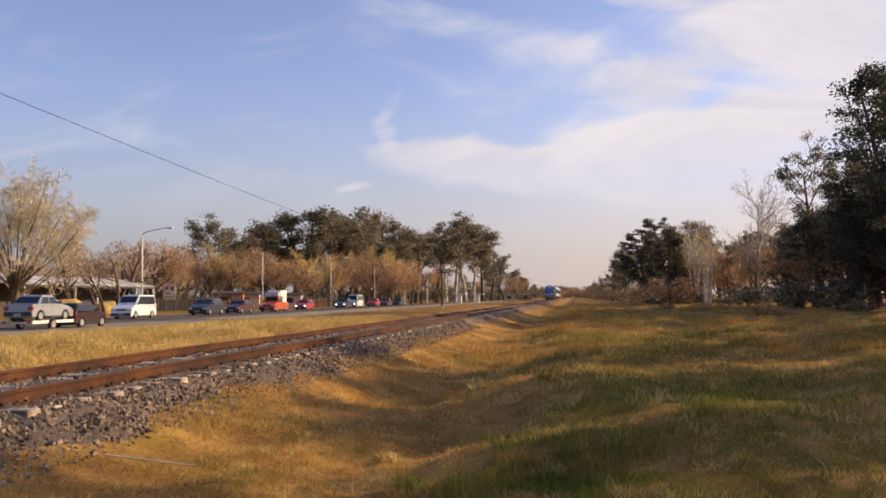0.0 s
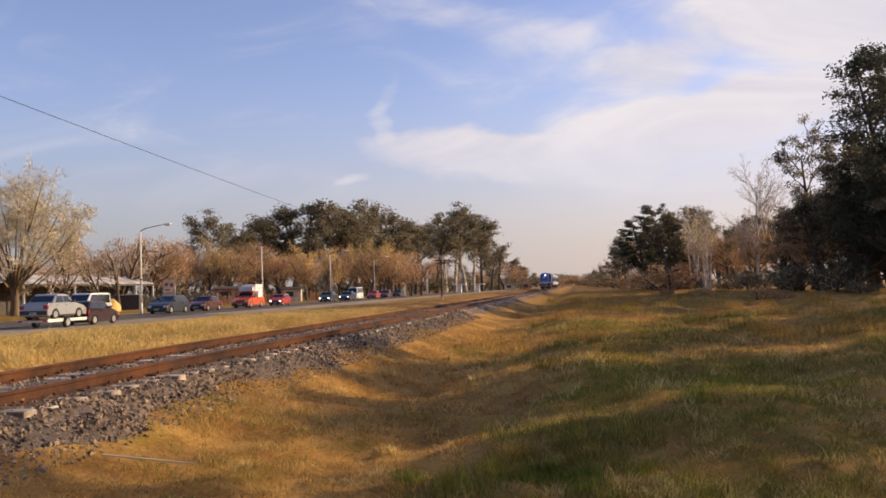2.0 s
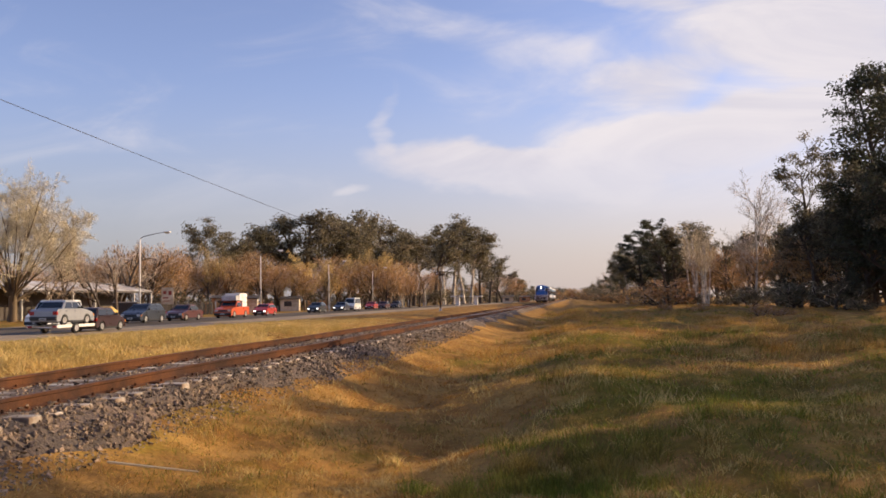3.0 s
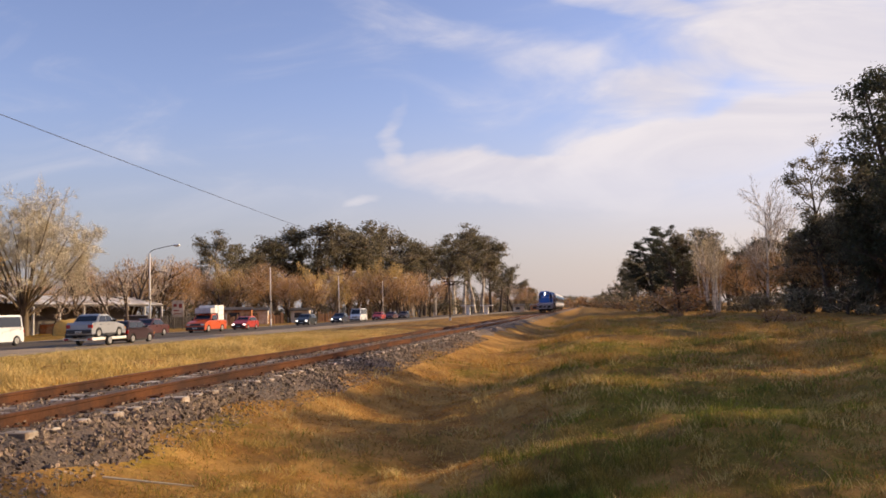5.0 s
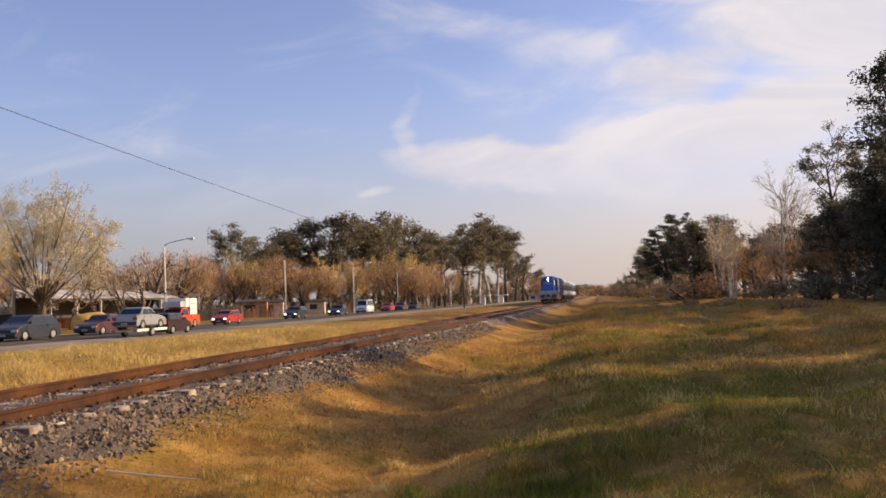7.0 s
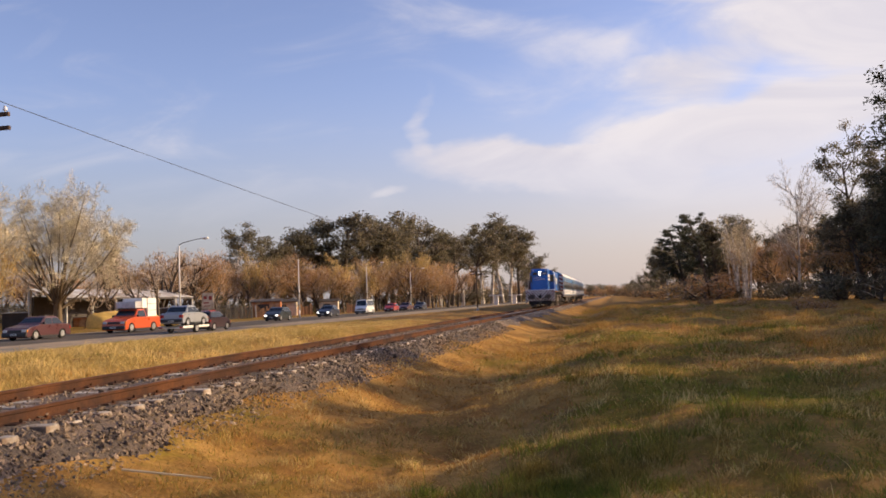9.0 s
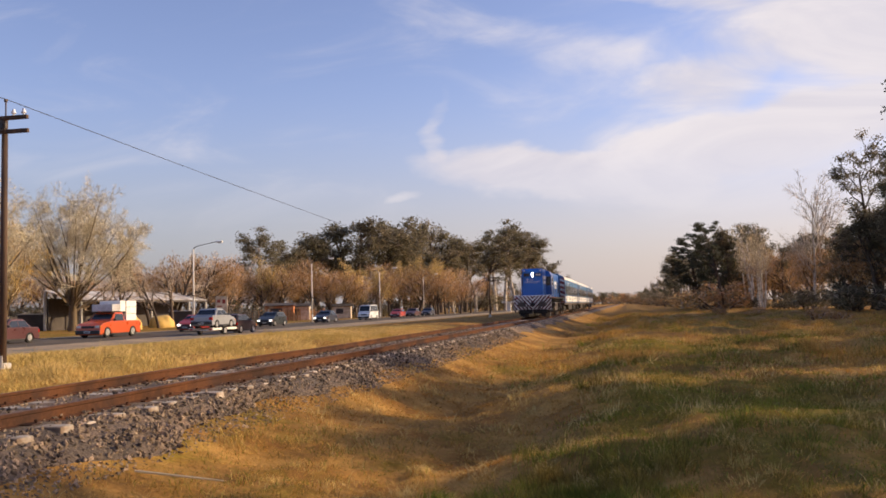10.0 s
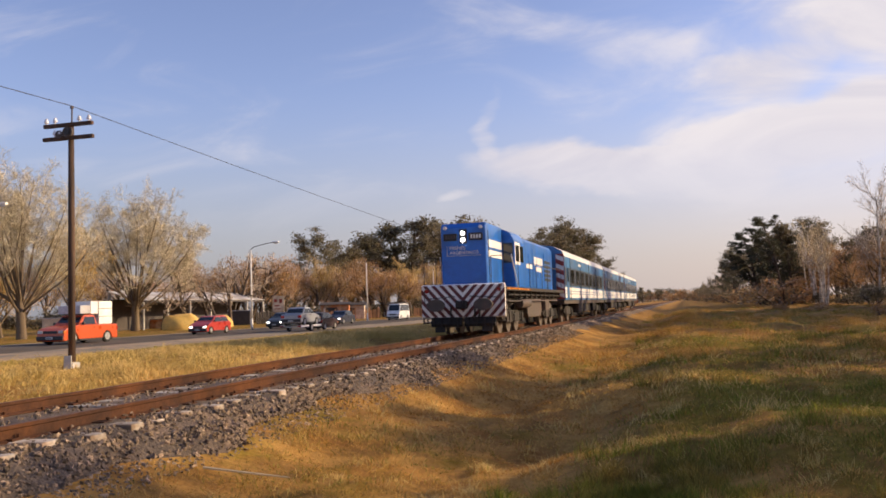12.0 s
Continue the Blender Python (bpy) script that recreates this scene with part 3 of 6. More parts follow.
def near_tufts(seed, count, spread):
    """Places gathered in small tufts over the near field."""
    g = np.random.default_rng(seed)
    cx, cy = right_field(g, count)

    def places(r, n):
        k = r.integers(0, count, n)
        wide = spread * np.clip(cy[k] / 10, 0.7, 2.0)
        return cx[k] + r.normal(0, 1, n) * wide, cy[k] + r.normal(0, 1, n) * wide
    return places


grass("straw_tufts", 46000, 15, near_tufts(151, 900, 0.10), M["blade_straw"], 0.11, 1.6, lambda x, y: off_ballast(x, y) * np.where(x > -2.6, 0.75, 0.45), "straw-coloured tufts standing out of the short grass")
grass("leafy_tufts", 40000, 16, near_tufts(161, 620, 0.11), M["blade_green"], 0.13, 1.1, lambda x, y: off_ballast(x, y) * (x > -1.6) * np.clip(green_share(x, y) * 1.6, 0, 1), "leafy green tufts over the field")
grass("green_clump", 9000, 6, near_clump, M["blade_green"], 0.15, 1.0, lambda x, y: np.ones(len(x)), "thick clump of green grass in the foreground")
grass("dry_tufts", 60000, 7, mid_tufts, M["blade_dry"], 0.24, 1.5, lambda x, y: np.where(np.sin(x * 0.9 + y * 0.35) > -0.2, 1.0, 0.15), "brown tussocks over the far field")
grass("green_tussocks", 30000, 8, mid_tufts, M["blade_green"], 0.22, 1.2, lambda x, y: np.where(np.sin(x * 0.9 + y * 0.35) > -0.2, 0.1, 1.0), "green tussocks over the far field")


# ---- road ----
def strip(name, x0, x1, z, mat, label, category, step=4.0, y0=-60.0, y1=740.0, wob=0.0):
    ys = np.concatenate([np.arange(y0, 120, step), np.arange(120, y1, step * 6)])
    verts, faces = [], []
    for i, y in enumerate(ys):
        a = wob * (math.sin(y * 0.7) + math.sin(y * 1.9 + 1) * 0.6)
        verts += [(x0, y, z - 0.15), (x0, y, z), (x1 + a, y, z), (x1 + a + 0.06, y, z - 0.15)]
        if i:
            b = 4 * i
            faces += [(b - 4 + j, b - 3 + j, b + 1 + j, b + j) for j in range(3)]
    ob = new(name, mesh_from(name, verts, faces, mat))
    return tagged(ob, label, category, kind="structure")


strip("road", -38.6, -29.6, ROAD_Z, M["asphalt"], "worn grey asphalt two-lane road", "road")
strip("road_shoulder", -29.6, -24.0, ROAD_Z - 0.006, M["shoulder"], "pale gravel shoulder of the road", "shoulder", step=1.0, wob=0.16)
strip("far_shoulder", -40.0, -38.6, ROAD_Z - 0.01, M["shoulder"], "pale dusty far edge of the road", "shoulder", step=1.0, wob=0.0)


# ---- railway ----
def ballast_bed():
    ys = np.concatenate([np.arange(-20, 60, 0.35), np.arange(60, 200, 2.0), np.arange(200, 700, 20.0)])
    prof = [(-2.75, 0.02), (-2.3, 0.30), (-1.6, 0.42), (0, 0.462), (1.05, 0.455), (1.28, 0.425), (1.50, 0.36), (1.75, 0.20), (2.0, 0.02), (2.3, -0.24)]
    verts, faces = [], []
    n = len(prof)
    for i, y in enumerate(ys):
        wide = 0.14 * math.sin(y * 0.8 + 1) + 0.1 * math.sin(y * 2.3)
        for j, (dx, z) in enumerate(prof):
            d = dx + (wide if j > 6 else 0)
            verts.append((TRACK_X + d, y, z + 0.015 * math.sin(y * 3.1 + j * 2) + 0.01 * math.sin(y * 7.3 + j)))
        if i:
            b = n * i
            faces += [(b - n + j, b - n + j + 1, b + j + 1, b + j) for j in range(n - 1)]
    ob = new("ballast_bed", mesh_from("ballast_bed", verts, faces, M["ballast"], smooth=True))
    return tagged(ob, "grey crushed-stone railway ballast bank", "ballast", kind="structure")


bed = ballast_bed()
BED_X = [-2.75, -2.3, -1.6, 0, 1.05, 1.28, 1.50, 1.75, 2.0, 2.3]
BED_Z = [0.02, 0.30, 0.42, 0.462, 0.455, 0.425, 0.36, 0.20, 0.02, -0.24]


def stone_shape(r):
    """A rough broken stone of 8 to 12 corners."""
    bm = bmesh.new()
    pts = r.normal(size=(8, 3))
    pts /= np.linalg.norm(pts, axis=1)[:, None]
    for p in pts * np.array([1.0, 0.8, 0.65]) * r.uniform(0.75, 1.15, (8, 1)):
        bm.verts.new(p)
    bmesh.ops.convex_hull(bm, input=bm.verts[:])
    for v in [v for v in bm.verts if not v.link_faces]:
        bm.verts.remove(v)
    return bm


def ballast_stones():
    r = np.random.default_rng(11)
    shapes = []
    for i in range(8):
        me = bpy.data.meshes.new("stone")
        bm = stone_shape(r)
        bm.to_mesh(me)
        bm.free()
        me.materials.append(M["stone"])
        shapes.append(me)
    data = []
    for me in shapes:
        v = np.empty(len(me.vertices) * 3)
        me.vertices.foreach_get("co", v)
        data.append((v.reshape(-1, 3), [tuple(p.vertices) for p in me.polygons]))
    verts, faces, n, single = [], [], 0, 0
    for i in range(19000):
        y = 3.5 + 40 * r.random() ** 1.6
        u = r.random()
        d = r.uniform(1.15, 2.25) if u < 0.66 else r.uniform(-2.5, 1.3)
        wide = 0.14 * math.sin(y * 0.8 + 1) + 0.1 * math.sin(y * 2.3)
        z = float(np.interp(d - wide * min(1.0, max(0.0, (d - 1.55) / 0.3)), BED_X, BED_Z)) + r.uniform(-0.012, 0.02)
        z = max(z, float(land(TRACK_X + d, y)) - 0.01)
        s = r.uniform(0.018, 0.044) * (1.0 if y < 16 else 1.35)
        m = Matrix.LocRotScale((TRACK_X + d, y, z), Euler(r.uniform(0, 6.28, 3)), (s, s, s))
        k = int(r.integers(8))
        if single < 300 and y < 12 and 1.3 < d < 2.4 and r.random() < 0.12:
            s *= 1.3
            child("stone", shapes[k], bed, Matrix.LocRotScale((TRACK_X + d, y, z + 0.01), Euler(r.uniform(0, 6.28, 3)), (s, s, s)))
            single += 1
            continue
        v, f = data[k]
        w = v @ np.array(m.to_3x3()).T + np.array(m.translation)
        verts.extend(w.tolist())
        faces.extend([tuple(q + n for q in p) for p in f])
        n += len(v)
    ob = child("loose_stones", mesh_from("loose_stones", verts, faces, M["stone"]), bed)
    tagged(ob, "loose grey broken stones", kind="stuff")


def railway_track():
    track = thing("railway_track", "rusty single railway line on pale sleepers", "railway track", kind="structure")
    prof = [(-0.07, 0), (0.07, 0), (0.07, 0.012), (0.012, 0.03), (0.012, 0.115), (0.036, 0.125), (0.036, 0.155), (0.03, 0.16),
            (-0.03, 0.16), (-0.036, 0.155), (-0.036, 0.125), (-0.012, 0.115), (-0.012, 0.03), (-0.07, 0.012)]
    for side in (0.875, -0.875):
        ys = np.concatenate([np.arange(-30, 60, 1.5), np.arange(60, 300, 12.0), [300, 500, 700]])
        verts, faces, idx = [], [], []
        n = len(prof)
        for i, y in enumerate(ys):
            wob = 0.012 * math.sin(y * 0.35 + side) + 0.008 * math.sin(y * 0.9)
            verts += [(TRACK_X + side + x + wob, y, RAIL_TOP - 0.16 + z + 0.008 * math.sin(y * 0.5 + side)) for x, z in prof]
            if i:
                b = n * i
                for j in range(n):
                    faces.append((b - n + j, b - n + (j + 1) % n, b + (j + 1) % n, b + j)[::-1])
                    idx.append(1 if j in (7,) else 0)
        child("rail", mesh_from("rail", verts, faces, [M["rail"], M["rail_head"]], idx), track, label="rusty brown steel rail")
    bm = box(-1.36, 1.36, -0.12, 0.12, -0.16, 0.0, 0.02)
    for v in bm.verts:
        v.co.z -= 0.012 * (abs(v.co.x) < 0.6)
        v.co.y += 0.008 * math.sin(v.co.x * 5)
    sl = bpy.data.meshes.new("sleeper")
    bm.to_mesh(sl)
    bm.free()
    sl.materials.append(M["sleeper"])
    r = random.Random(5)
    chair_bm = bmesh.new()
    box(-0.13, 0.13, -0.08, 0.08, 0, 0.025, 0.006, chair_bm)
    for s in (-1, 1):
        rod((0.095 * s, 0.045 * s, 0.02), (0.095 * s, 0.045 * s, 0.06), 0.018, 6, bm=chair_bm)
    ch = bpy.data.meshes.new("rail_chair")
    chair_bm.to_mesh(ch)
    chair_bm.free()
    ch.materials.append(M["rail"])
    y, k = 0.5, 0
    while y < 130:
        s = child("sleeper", sl, track, pose(TRACK_X + r.uniform(-0.05, 0.07), y + r.uniform(-0.03, 0.03), RAIL_TOP - 0.160 - abs(r.gauss(0, 0.010)), r.uniform(-1, 1), r.uniform(-0.6, 0.6), r.uniform(-2.5, 2.5)))
        if y < 26:
            for side in (-0.875, 0.875):
                child("rail_chair", ch, s, pose(side, 0, 0.0))
        y += 0.585
    return track


railway_track()
ballast_stones()


# ---- train ----
def stripes(bm, width, z0, z1, y, mats=(0, 1), n=9):
    """A chevron board of slanting stripes that meet on the middle line, on a plane that faces -y."""
    h, half = z1 - z0, width / 2
    pitch = half * 2 / n
    for side in (-1, 1):
        for i in range(-8, n + 2):
            # each stripe slants down towards the middle line
            pts = []
            for off, zz in ((i * pitch, z0), (i * pitch + pitch / 2, z0), (i * pitch + pitch / 2 + h * 0.9, z1), (i * pitch + h * 0.9, z1)):
                pts.append((off, zz))
            # clip to the half board
            poly = pts
            for lim, keep in ((0.0, 1), (half, -1)):
                res = []
                for j in range(len(poly)):
                    p, q = poly[j], poly[(j + 1) % len(poly)]
                    ip, iq = (p[0] - lim) * keep >= 0, (q[0] - lim) * keep >= 0
                    if ip:
                        res.append(p)
                    if ip != iq:
                        t = (lim - p[0]) / (q[0] - p[0])
                        res.append((lim, p[1] + t * (q[1] - p[1])))
                poly = res
                if len(poly) < 3:
                    break
            if len(poly) >= 3:
                vs = [bm.verts.new((side * a, y, b)) for a, b in poly]
                try:
                    f = bm.faces.new(vs if side > 0 else vs[::-1])
                    f.material_index = mats[1]
                except ValueError:
                    pass


def lettering(text, size, mat, parent, at, name="lettering", extrude=0.004, squash=1.0):
    cu = bpy.data.curves.new(name, "FONT")
    cu.body, cu.size, cu.extrude, cu.align_x, cu.align_y = text, size, extrude, "CENTER", "CENTER"
    tmp = bpy.data.objects.new(name, cu)
    me = bpy.data.meshes.new_from_object(tmp)
    bpy.data.objects.remove(tmp)
    me.materials.clear()
    me.materials.append(mat)
    return child(name, me, parent, at @ Matrix.Diagonal((squash, 1, 1, 1)))


def wheelset_mesh(r):
    bm = bmesh.new()
    for s in (-1, 1):
        rod((s * 0.80, 0, 0), (s * 0.93, 0, 0), r, 28, bm=bm)
        rod((s * 0.785, 0, 0), (s * 0.80, 0, 0), r + 0.03, 28, bm=bm)
        rod((s * 0.93, 0, 0), (s * 0.97, 0, 0), r * 0.32, 14, bm=bm)
    rod((-0.8, 0, 0), (0.8, 0, 0), 0.085, 10, bm=bm)
    me = bpy.data.meshes.new("wheelset")
    bm.to_mesh(me)
    bm.free()
    me.materials.append(M["steel"])
    return me


ROLLING = []      # wheelsets and wheels that turn: object, rest place, radius, the thing whose way turns them


def bogie(parent, y, axles, spacing, r, length, mesh):
    bm = bmesh.new()
    for s in (-1, 1):
        prism([(-length / 2, 0.62), (-length / 2, 0.5), (-length * 0.3, 0.36), (length * 0.3, 0.36), (length / 2, 0.5), (length / 2, 0.62), (length * 0.2, 0.78), (-length * 0.2, 0.78)], s * 1.02, s * 1.12, 0.015, bm=bm)
        for a in range(axles):
            ay = (a - (axles - 1) / 2) * spacing
            box(s * 1.04, s * 1.2, ay - 0.14, ay + 0.14, r - 0.14, r + 0.16, 0.03, bm)
            for k in (-1, 1):
                rod((s * 1.09, ay + k * 0.24, 0.42), (s * 1.09, ay + k * 0.24, 0.74), 0.075, 10, bm=bm)
    box(-1.0, 1.0, -0.3, 0.3, 0.5, 0.85, 0.03, bm)
    b = part("bogie", bm, M["under"], parent, "oily dark bogie frame", at=pose(0, y, 0))
    for a in range(axles):
        w = child("wheelset", mesh, b, pose(0, (a - (axles - 1) / 2) * spacing, r))
        ROLLING.append((w, (0, (a - (axles - 1) / 2) * spacing, r), r, "train"))
    return b


def rail_rods(bm, pts, r=0.012):
    for p, q in zip(pts, pts[1:]):
        rod(p, q, r, 6, bm=bm)


def locomotive():
    loco = thing("locomotive", "blue diesel locomotive with red and white striped buffer beam", "locomotive")
    L = 14.6
    # buffer beam and plough
    bm = prism([(0, 0.62), (0, 1.66), (0.14, 1.72), (0.14, 0.58)], -1.43, 1.43, 0.02)
    beam = part("buffer_beam", bm, M["white"], loco, "white buffer beam with slanting maroon stripes")
    bm = bmesh.new()
    stripes(bm, 2.86, 0.62, 1.68, -0.006, n=10)
    bmesh.ops.reverse_faces(bm, faces=bm.faces[:])
    ext = bmesh.ops.extrude_face_region(bm, geom=bm.faces[:])
    bmesh.ops.translate(bm, vec=(0, 0.005, 0), verts=[e for e in ext["geom"] if isinstance(e, bmesh.types.BMVert)])
    bmesh.ops.recalc_face_normals(bm, faces=bm.faces[:])
    part("stripe", bm, [M["stripe_dark"], M["stripe_dark"]], beam, "dull maroon slanting stripes")
    for s in (-1, 1):
        bm = rod((s * 0.80, -0.02, 1.02), (s * 0.80, -0.22, 1.02), 0.13, 16)
        rod((s * 0.80, -0.2, 1.02), (s * 0.80, -0.5, 1.02), 0.085, 14, bm=bm)
        ring = bmesh.new()
        bmesh.ops.create_cone(ring, cap_ends=True, segments=22, radius1=0.25, radius2=0.235, depth=0.06, matrix=Matrix.Translation((s * 0.80, -0.52, 1.02)) @ pose(0, 0, 0, 90, 0, 0) @ Matrix.Diagonal((1.3, 0.82, 1, 1)))
        join(bm, ring)
        part("buffer", bm, M["grey"], loco, "oval dull grey buffer")
    bm = box(-0.16, 0.16, -0.42, 0.02, 0.88, 1.16, 0.04)
    box(-0.12, 0.12, -0.55, -0.36, 0.9, 1.14, 0.05, bm)
    part("coupler", bm, M["under"], loco, "dark knuckle coupler")
    for s in (-0.4, 0.42, 0.58):
        bm = rod((s, -0.03, 0.98), (s, -0.12, 0.72), 0.03, 8)
        rod((s, -0.12, 0.72), (s * 0.92, -0.1, 0.5), 0.03, 8, bm=bm)
        part("brake_hose", bm, M["under"], loco, "black hanging hose")
    bm = bmesh.new()
    for s in (-1, 1):
        prism([(0.02, 0.62), (-0.10, 0.40), (-0.04, 0.30), (0.08, 0.30), (0.12, 0.62)], s * 0.05, s * 1.10, 0.012, bm=bm)
        for k in range(4):
            box(s * (0.18 + k * 0.27), s * (0.21 + k * 0.27), -0.13, 0.02, 0.30, 0.60, bm=bm)
        box(s * 0.62, s * 0.98, -0.02, 0.10, 0.12, 0.31, 0.02, bm)
    part("plough", bm, M["under"], loco, "dark low plough plate")
    # underframe
    bm = box(-1.05, 1.05, 0.12, L, 1.12, 1.46, 0.02)
    box(-1.43, 1.43, 0.12, L, 1.46, 1.585, 0.012, bm)
    for s in (-1, 1):
        for k in range(12):
            prism([(0.9 + k * 1.15, 1.46), (0.9 + k * 1.15, 1.2), (0.98 + k * 1.15, 1.2), (0.98 + k * 1.15, 1.46)], s * 1.04, s * 1.36, bm=bm)
        rod((s * 1.30, 0.9, 1.32), (s * 1.30, 13.6, 1.32), 0.035, 8, bm=bm)
        rod((s * 1.22, 3.0, 1.22), (s * 1.22, 13.0, 1.22), 0.028, 8, bm=bm)
    part("underframe", bm, M["under"], loco, "dark dirty underframe and walkway")
    # nose, cab, hood
    bm = prism([(0.32, 1.60), (0.30, 3.62), (0.46, 3.78), (3.0, 3.78), (3.0, 1.60)], -0.78, 0.78, 0.05)
    part("nose", bm, M["blue"], loco, "tall blue short hood")
    bm = bmesh.new()
    outline = [(-1.22, 1.60), (-1.22, 3.30), (-1.05, 3.62), (-0.7, 3.76), (0.7, 3.76), (1.05, 3.62), (1.22, 3.30), (1.22, 1.60)]
    a = [bm.verts.new((x, 3.0, z)) for x, z in outline]
    b = [bm.verts.new((x, 5.1, z)) for x, z in outline]
    bm.faces.new(a)
    bm.faces.new(b[::-1])
    for i in range(len(outline)):
        bm.faces.new((a[i], a[(i + 1) % len(a)], b[(i + 1) % len(a)], b[i])[::-1])
    bmesh.ops.recalc_face_normals(bm, faces=bm.faces[:])
    bmesh.ops.bevel(bm, geom=bm.edges[:], offset=0.03, segments=2, affect="EDGES")
    cab = part("cab", bm, M["blue"], loco, "blue driver's cab")
    for s in (-1, 1):
        part("sill_stripe", box(s * 1.425, s * 1.436, 0.4, 4.9, 1.50, 1.555), M["amber"], loco, "thin orange stripe along the walkway edge")
        part("marker_lamp", rod((s * 1.24, 0.0, 1.50), (s * 1.24, -0.06, 1.50), 0.065, 12), M["red_lens"], loco, "red marker lamp on the beam")
        part("cut_lever", rod((s * 0.25, -0.08, 1.30), (s * 1.25, -0.10, 1.24), 0.016, 6), M["under"], loco, "thin dark uncoupling lever")
        part("grab_iron", join(rod((s * 1.30, -0.04, 1.10), (s * 1.30, -0.09, 1.12), 0.014, 6), rod((s * 1.30, -0.09, 1.12), (s * 1.30, -0.09, 1.55), 0.014, 6)), M["grey"], loco)
    for s in (-1, 1):
        part("window", box(s * 1.215, s * 1.23, 3.25, 3.95, 2.55, 3.15, 0.004), M["glass"], cab)
        part("window", box(s * 1.215, s * 1.23, 4.1, 4.8, 2.55, 3.15, 0.004), M["glass"], cab)
        part("window", box(s * 0.82, s * 1.17, 2.975, 3.004, 2.5, 3.22, 0.004), M["glass"], cab)
        part("window_frame", box(s * 1.212, s * 1.224, 3.14, 4.1, 2.44, 3.26, 0.004), M["white"], cab, "white window frame")
        # white bands on the nose side
        for z0, z1 in ((2.62, 2.86), (2.96, 3.22)):
            part("white_band", prism([(0.6, z0), (0.6, z1), (2.9, z1), (2.9, z0)], s * 0.778, s * 0.790), M["white"], loco, "white painted band")
        # hood doors
        for k in range(8):
            y = 5.35 + k * 1.02
            part("hood_door", box(s * 0.95, s * 0.972, y, y + 0.94, 1.72, 3.05 if k % 3 else 3.25, 0.01), M["blue"], loco)
        for k, (ya, yb) in enumerate(((8.8, 9.3), (9.4, 9.75), (9.85, 10.4), (10.5, 11.0))):
            part("logo", box(s * 0.973, s * 0.979, ya, yb, 2.62 + 0.03 * (k % 2), 2.98), M["white"], loco, "white block of lettering")
            part("door_handle", box(s * 0.973, s * 0.99, 5.6 + 2 * k, 5.64 + 2 * k, 2.1, 2.3), M["trim"], loco)
        for k in range(5):
            part("louvre", box(s * 0.972, s * 0.985, 11.5, 13.3, 2.0 + k * 0.2, 2.12 + k * 0.2, 0.004), M["trim"], loco, "dark air intake louvre")
        part("logo", box(s * 0.973, s * 0.979, 9.2, 10.8, 2.36, 2.56), M["white"], loco, "white block of lettering")
        part("logo", box(s * 0.973, s * 0.979, 6.8, 8.2, 2.44, 2.62), M["white"], loco, "white block of lettering")
        part("marker", box(s * 0.973, s * 0.979, 5.7, 6.0, 2.0, 2.2), M["white"], loco)
    bm = prism([(5.1, 1.60), (5.1, 3.62), (13.6, 3.62), (13.6, 1.60)], -0.95, 0.95, 0.10)
    part("long_hood", bm, M["blue"], loco, "blue engine hood")
    bm = prism([(13.6, 1.6), (13.6, 3.6), (14.3, 3.5), (14.35, 1.6)], -0.93, 0.93, 0.05)
    part("rear_hood", bm, M["blue"], loco)
    bm = bmesh.new()
    for k in range(3):
        box(-0.62, 0.62, 6.2 + k * 2.0, 7.6 + k * 2.0, 3.62, 3.76, 0.04, bm)
    rod((0, 6.0, 3.6), (0, 6.0, 3.95), 0.14, 12, bm=bm)
    box(-0.35, 0.35, 5.4, 5.8, 3.62, 3.8, 0.03, bm)
    part("roof_vents", bm, M["grey"], loco, "grey roof fans and exhaust")
    # headlight, number boards, lettering
    bm = box(-0.13, 0.13, 0.27, 0.32, 3.08, 3.56, 0.03)
    part("headlight_box", bm, M["trim"], loco)
    for z in (3.20, 3.43):
        bm = rod((0, 0.285, z), (0, 0.235, z), 0.064, 18)
        part("headlight", bm, M["headlight"], loco, "bright lit headlight")
    for s in (-1, 1):
        part("number_board", box(s * 0.20, s * 0.68, 0.26, 0.31, 3.18, 3.43, 0.03), M["trim"], loco, "black number board with unreadable pale figures")
        nb = bmesh.new()
        for k in range(4):
            box(s * 0.44 - 0.17 + k * 0.095, s * 0.44 - 0.105 + k * 0.095, 0.252, 0.262, 3.24, 3.37, bm=nb)
        part("number_bar", nb, M["white"] if s > 0 else M["grey"], loco)
        part("marker_light", rod((s * 0.62, 0.30, 3.62), (s * 0.62, 0.22, 3.62), 0.06, 12), M["clear_lens"], loco)
    # thin frame round the lettering
    fr = box(-0.58, 0.60, 0.296, 0.306, 2.665, 2.68)
    box(-0.58, -0.565, 0.296, 0.306, 2.68, 3.0, bm=fr)
    part("lettering_line", fr, M["plate"], loco, "thin pale painted line")
    turn = pose(0, 0, 0, 90, 0, 0)
    lettering("TRENES", 0.155, M["white"], loco, pose(-0.22, 0.292, 2.93) @ turn, squash=1.1)
    lettering("ARGENTINOS", 0.155, M["white"], loco, pose(0.02, 0.292, 2.765) @ turn, squash=1.05)
    # handrails and steps
    def handrail(pts, r=0.012, mat="grey"):
        bm = bmesh.new()
        rail_rods(bm, pts, r)
        part("handrail", bm, M[mat], loco, "thin dull handrail")

    for s in (-1, 1):
        handrail([(s * 1.36, 0.15, 1.7), (s * 1.36, 0.15, 2.62), (s * 0.95, 0.2, 2.62), (s * 0.95, 0.2, 1.7)])
        handrail([(s * 1.36, 2.9, 1.58), (s * 1.36, 2.9, 2.9)])
        handrail([(s * 1.38, 5.2, 1.58), (s * 1.38, 5.2, 2.55), (s * 1.38, 14.0, 2.55), (s * 1.38, 14.0, 1.58)])
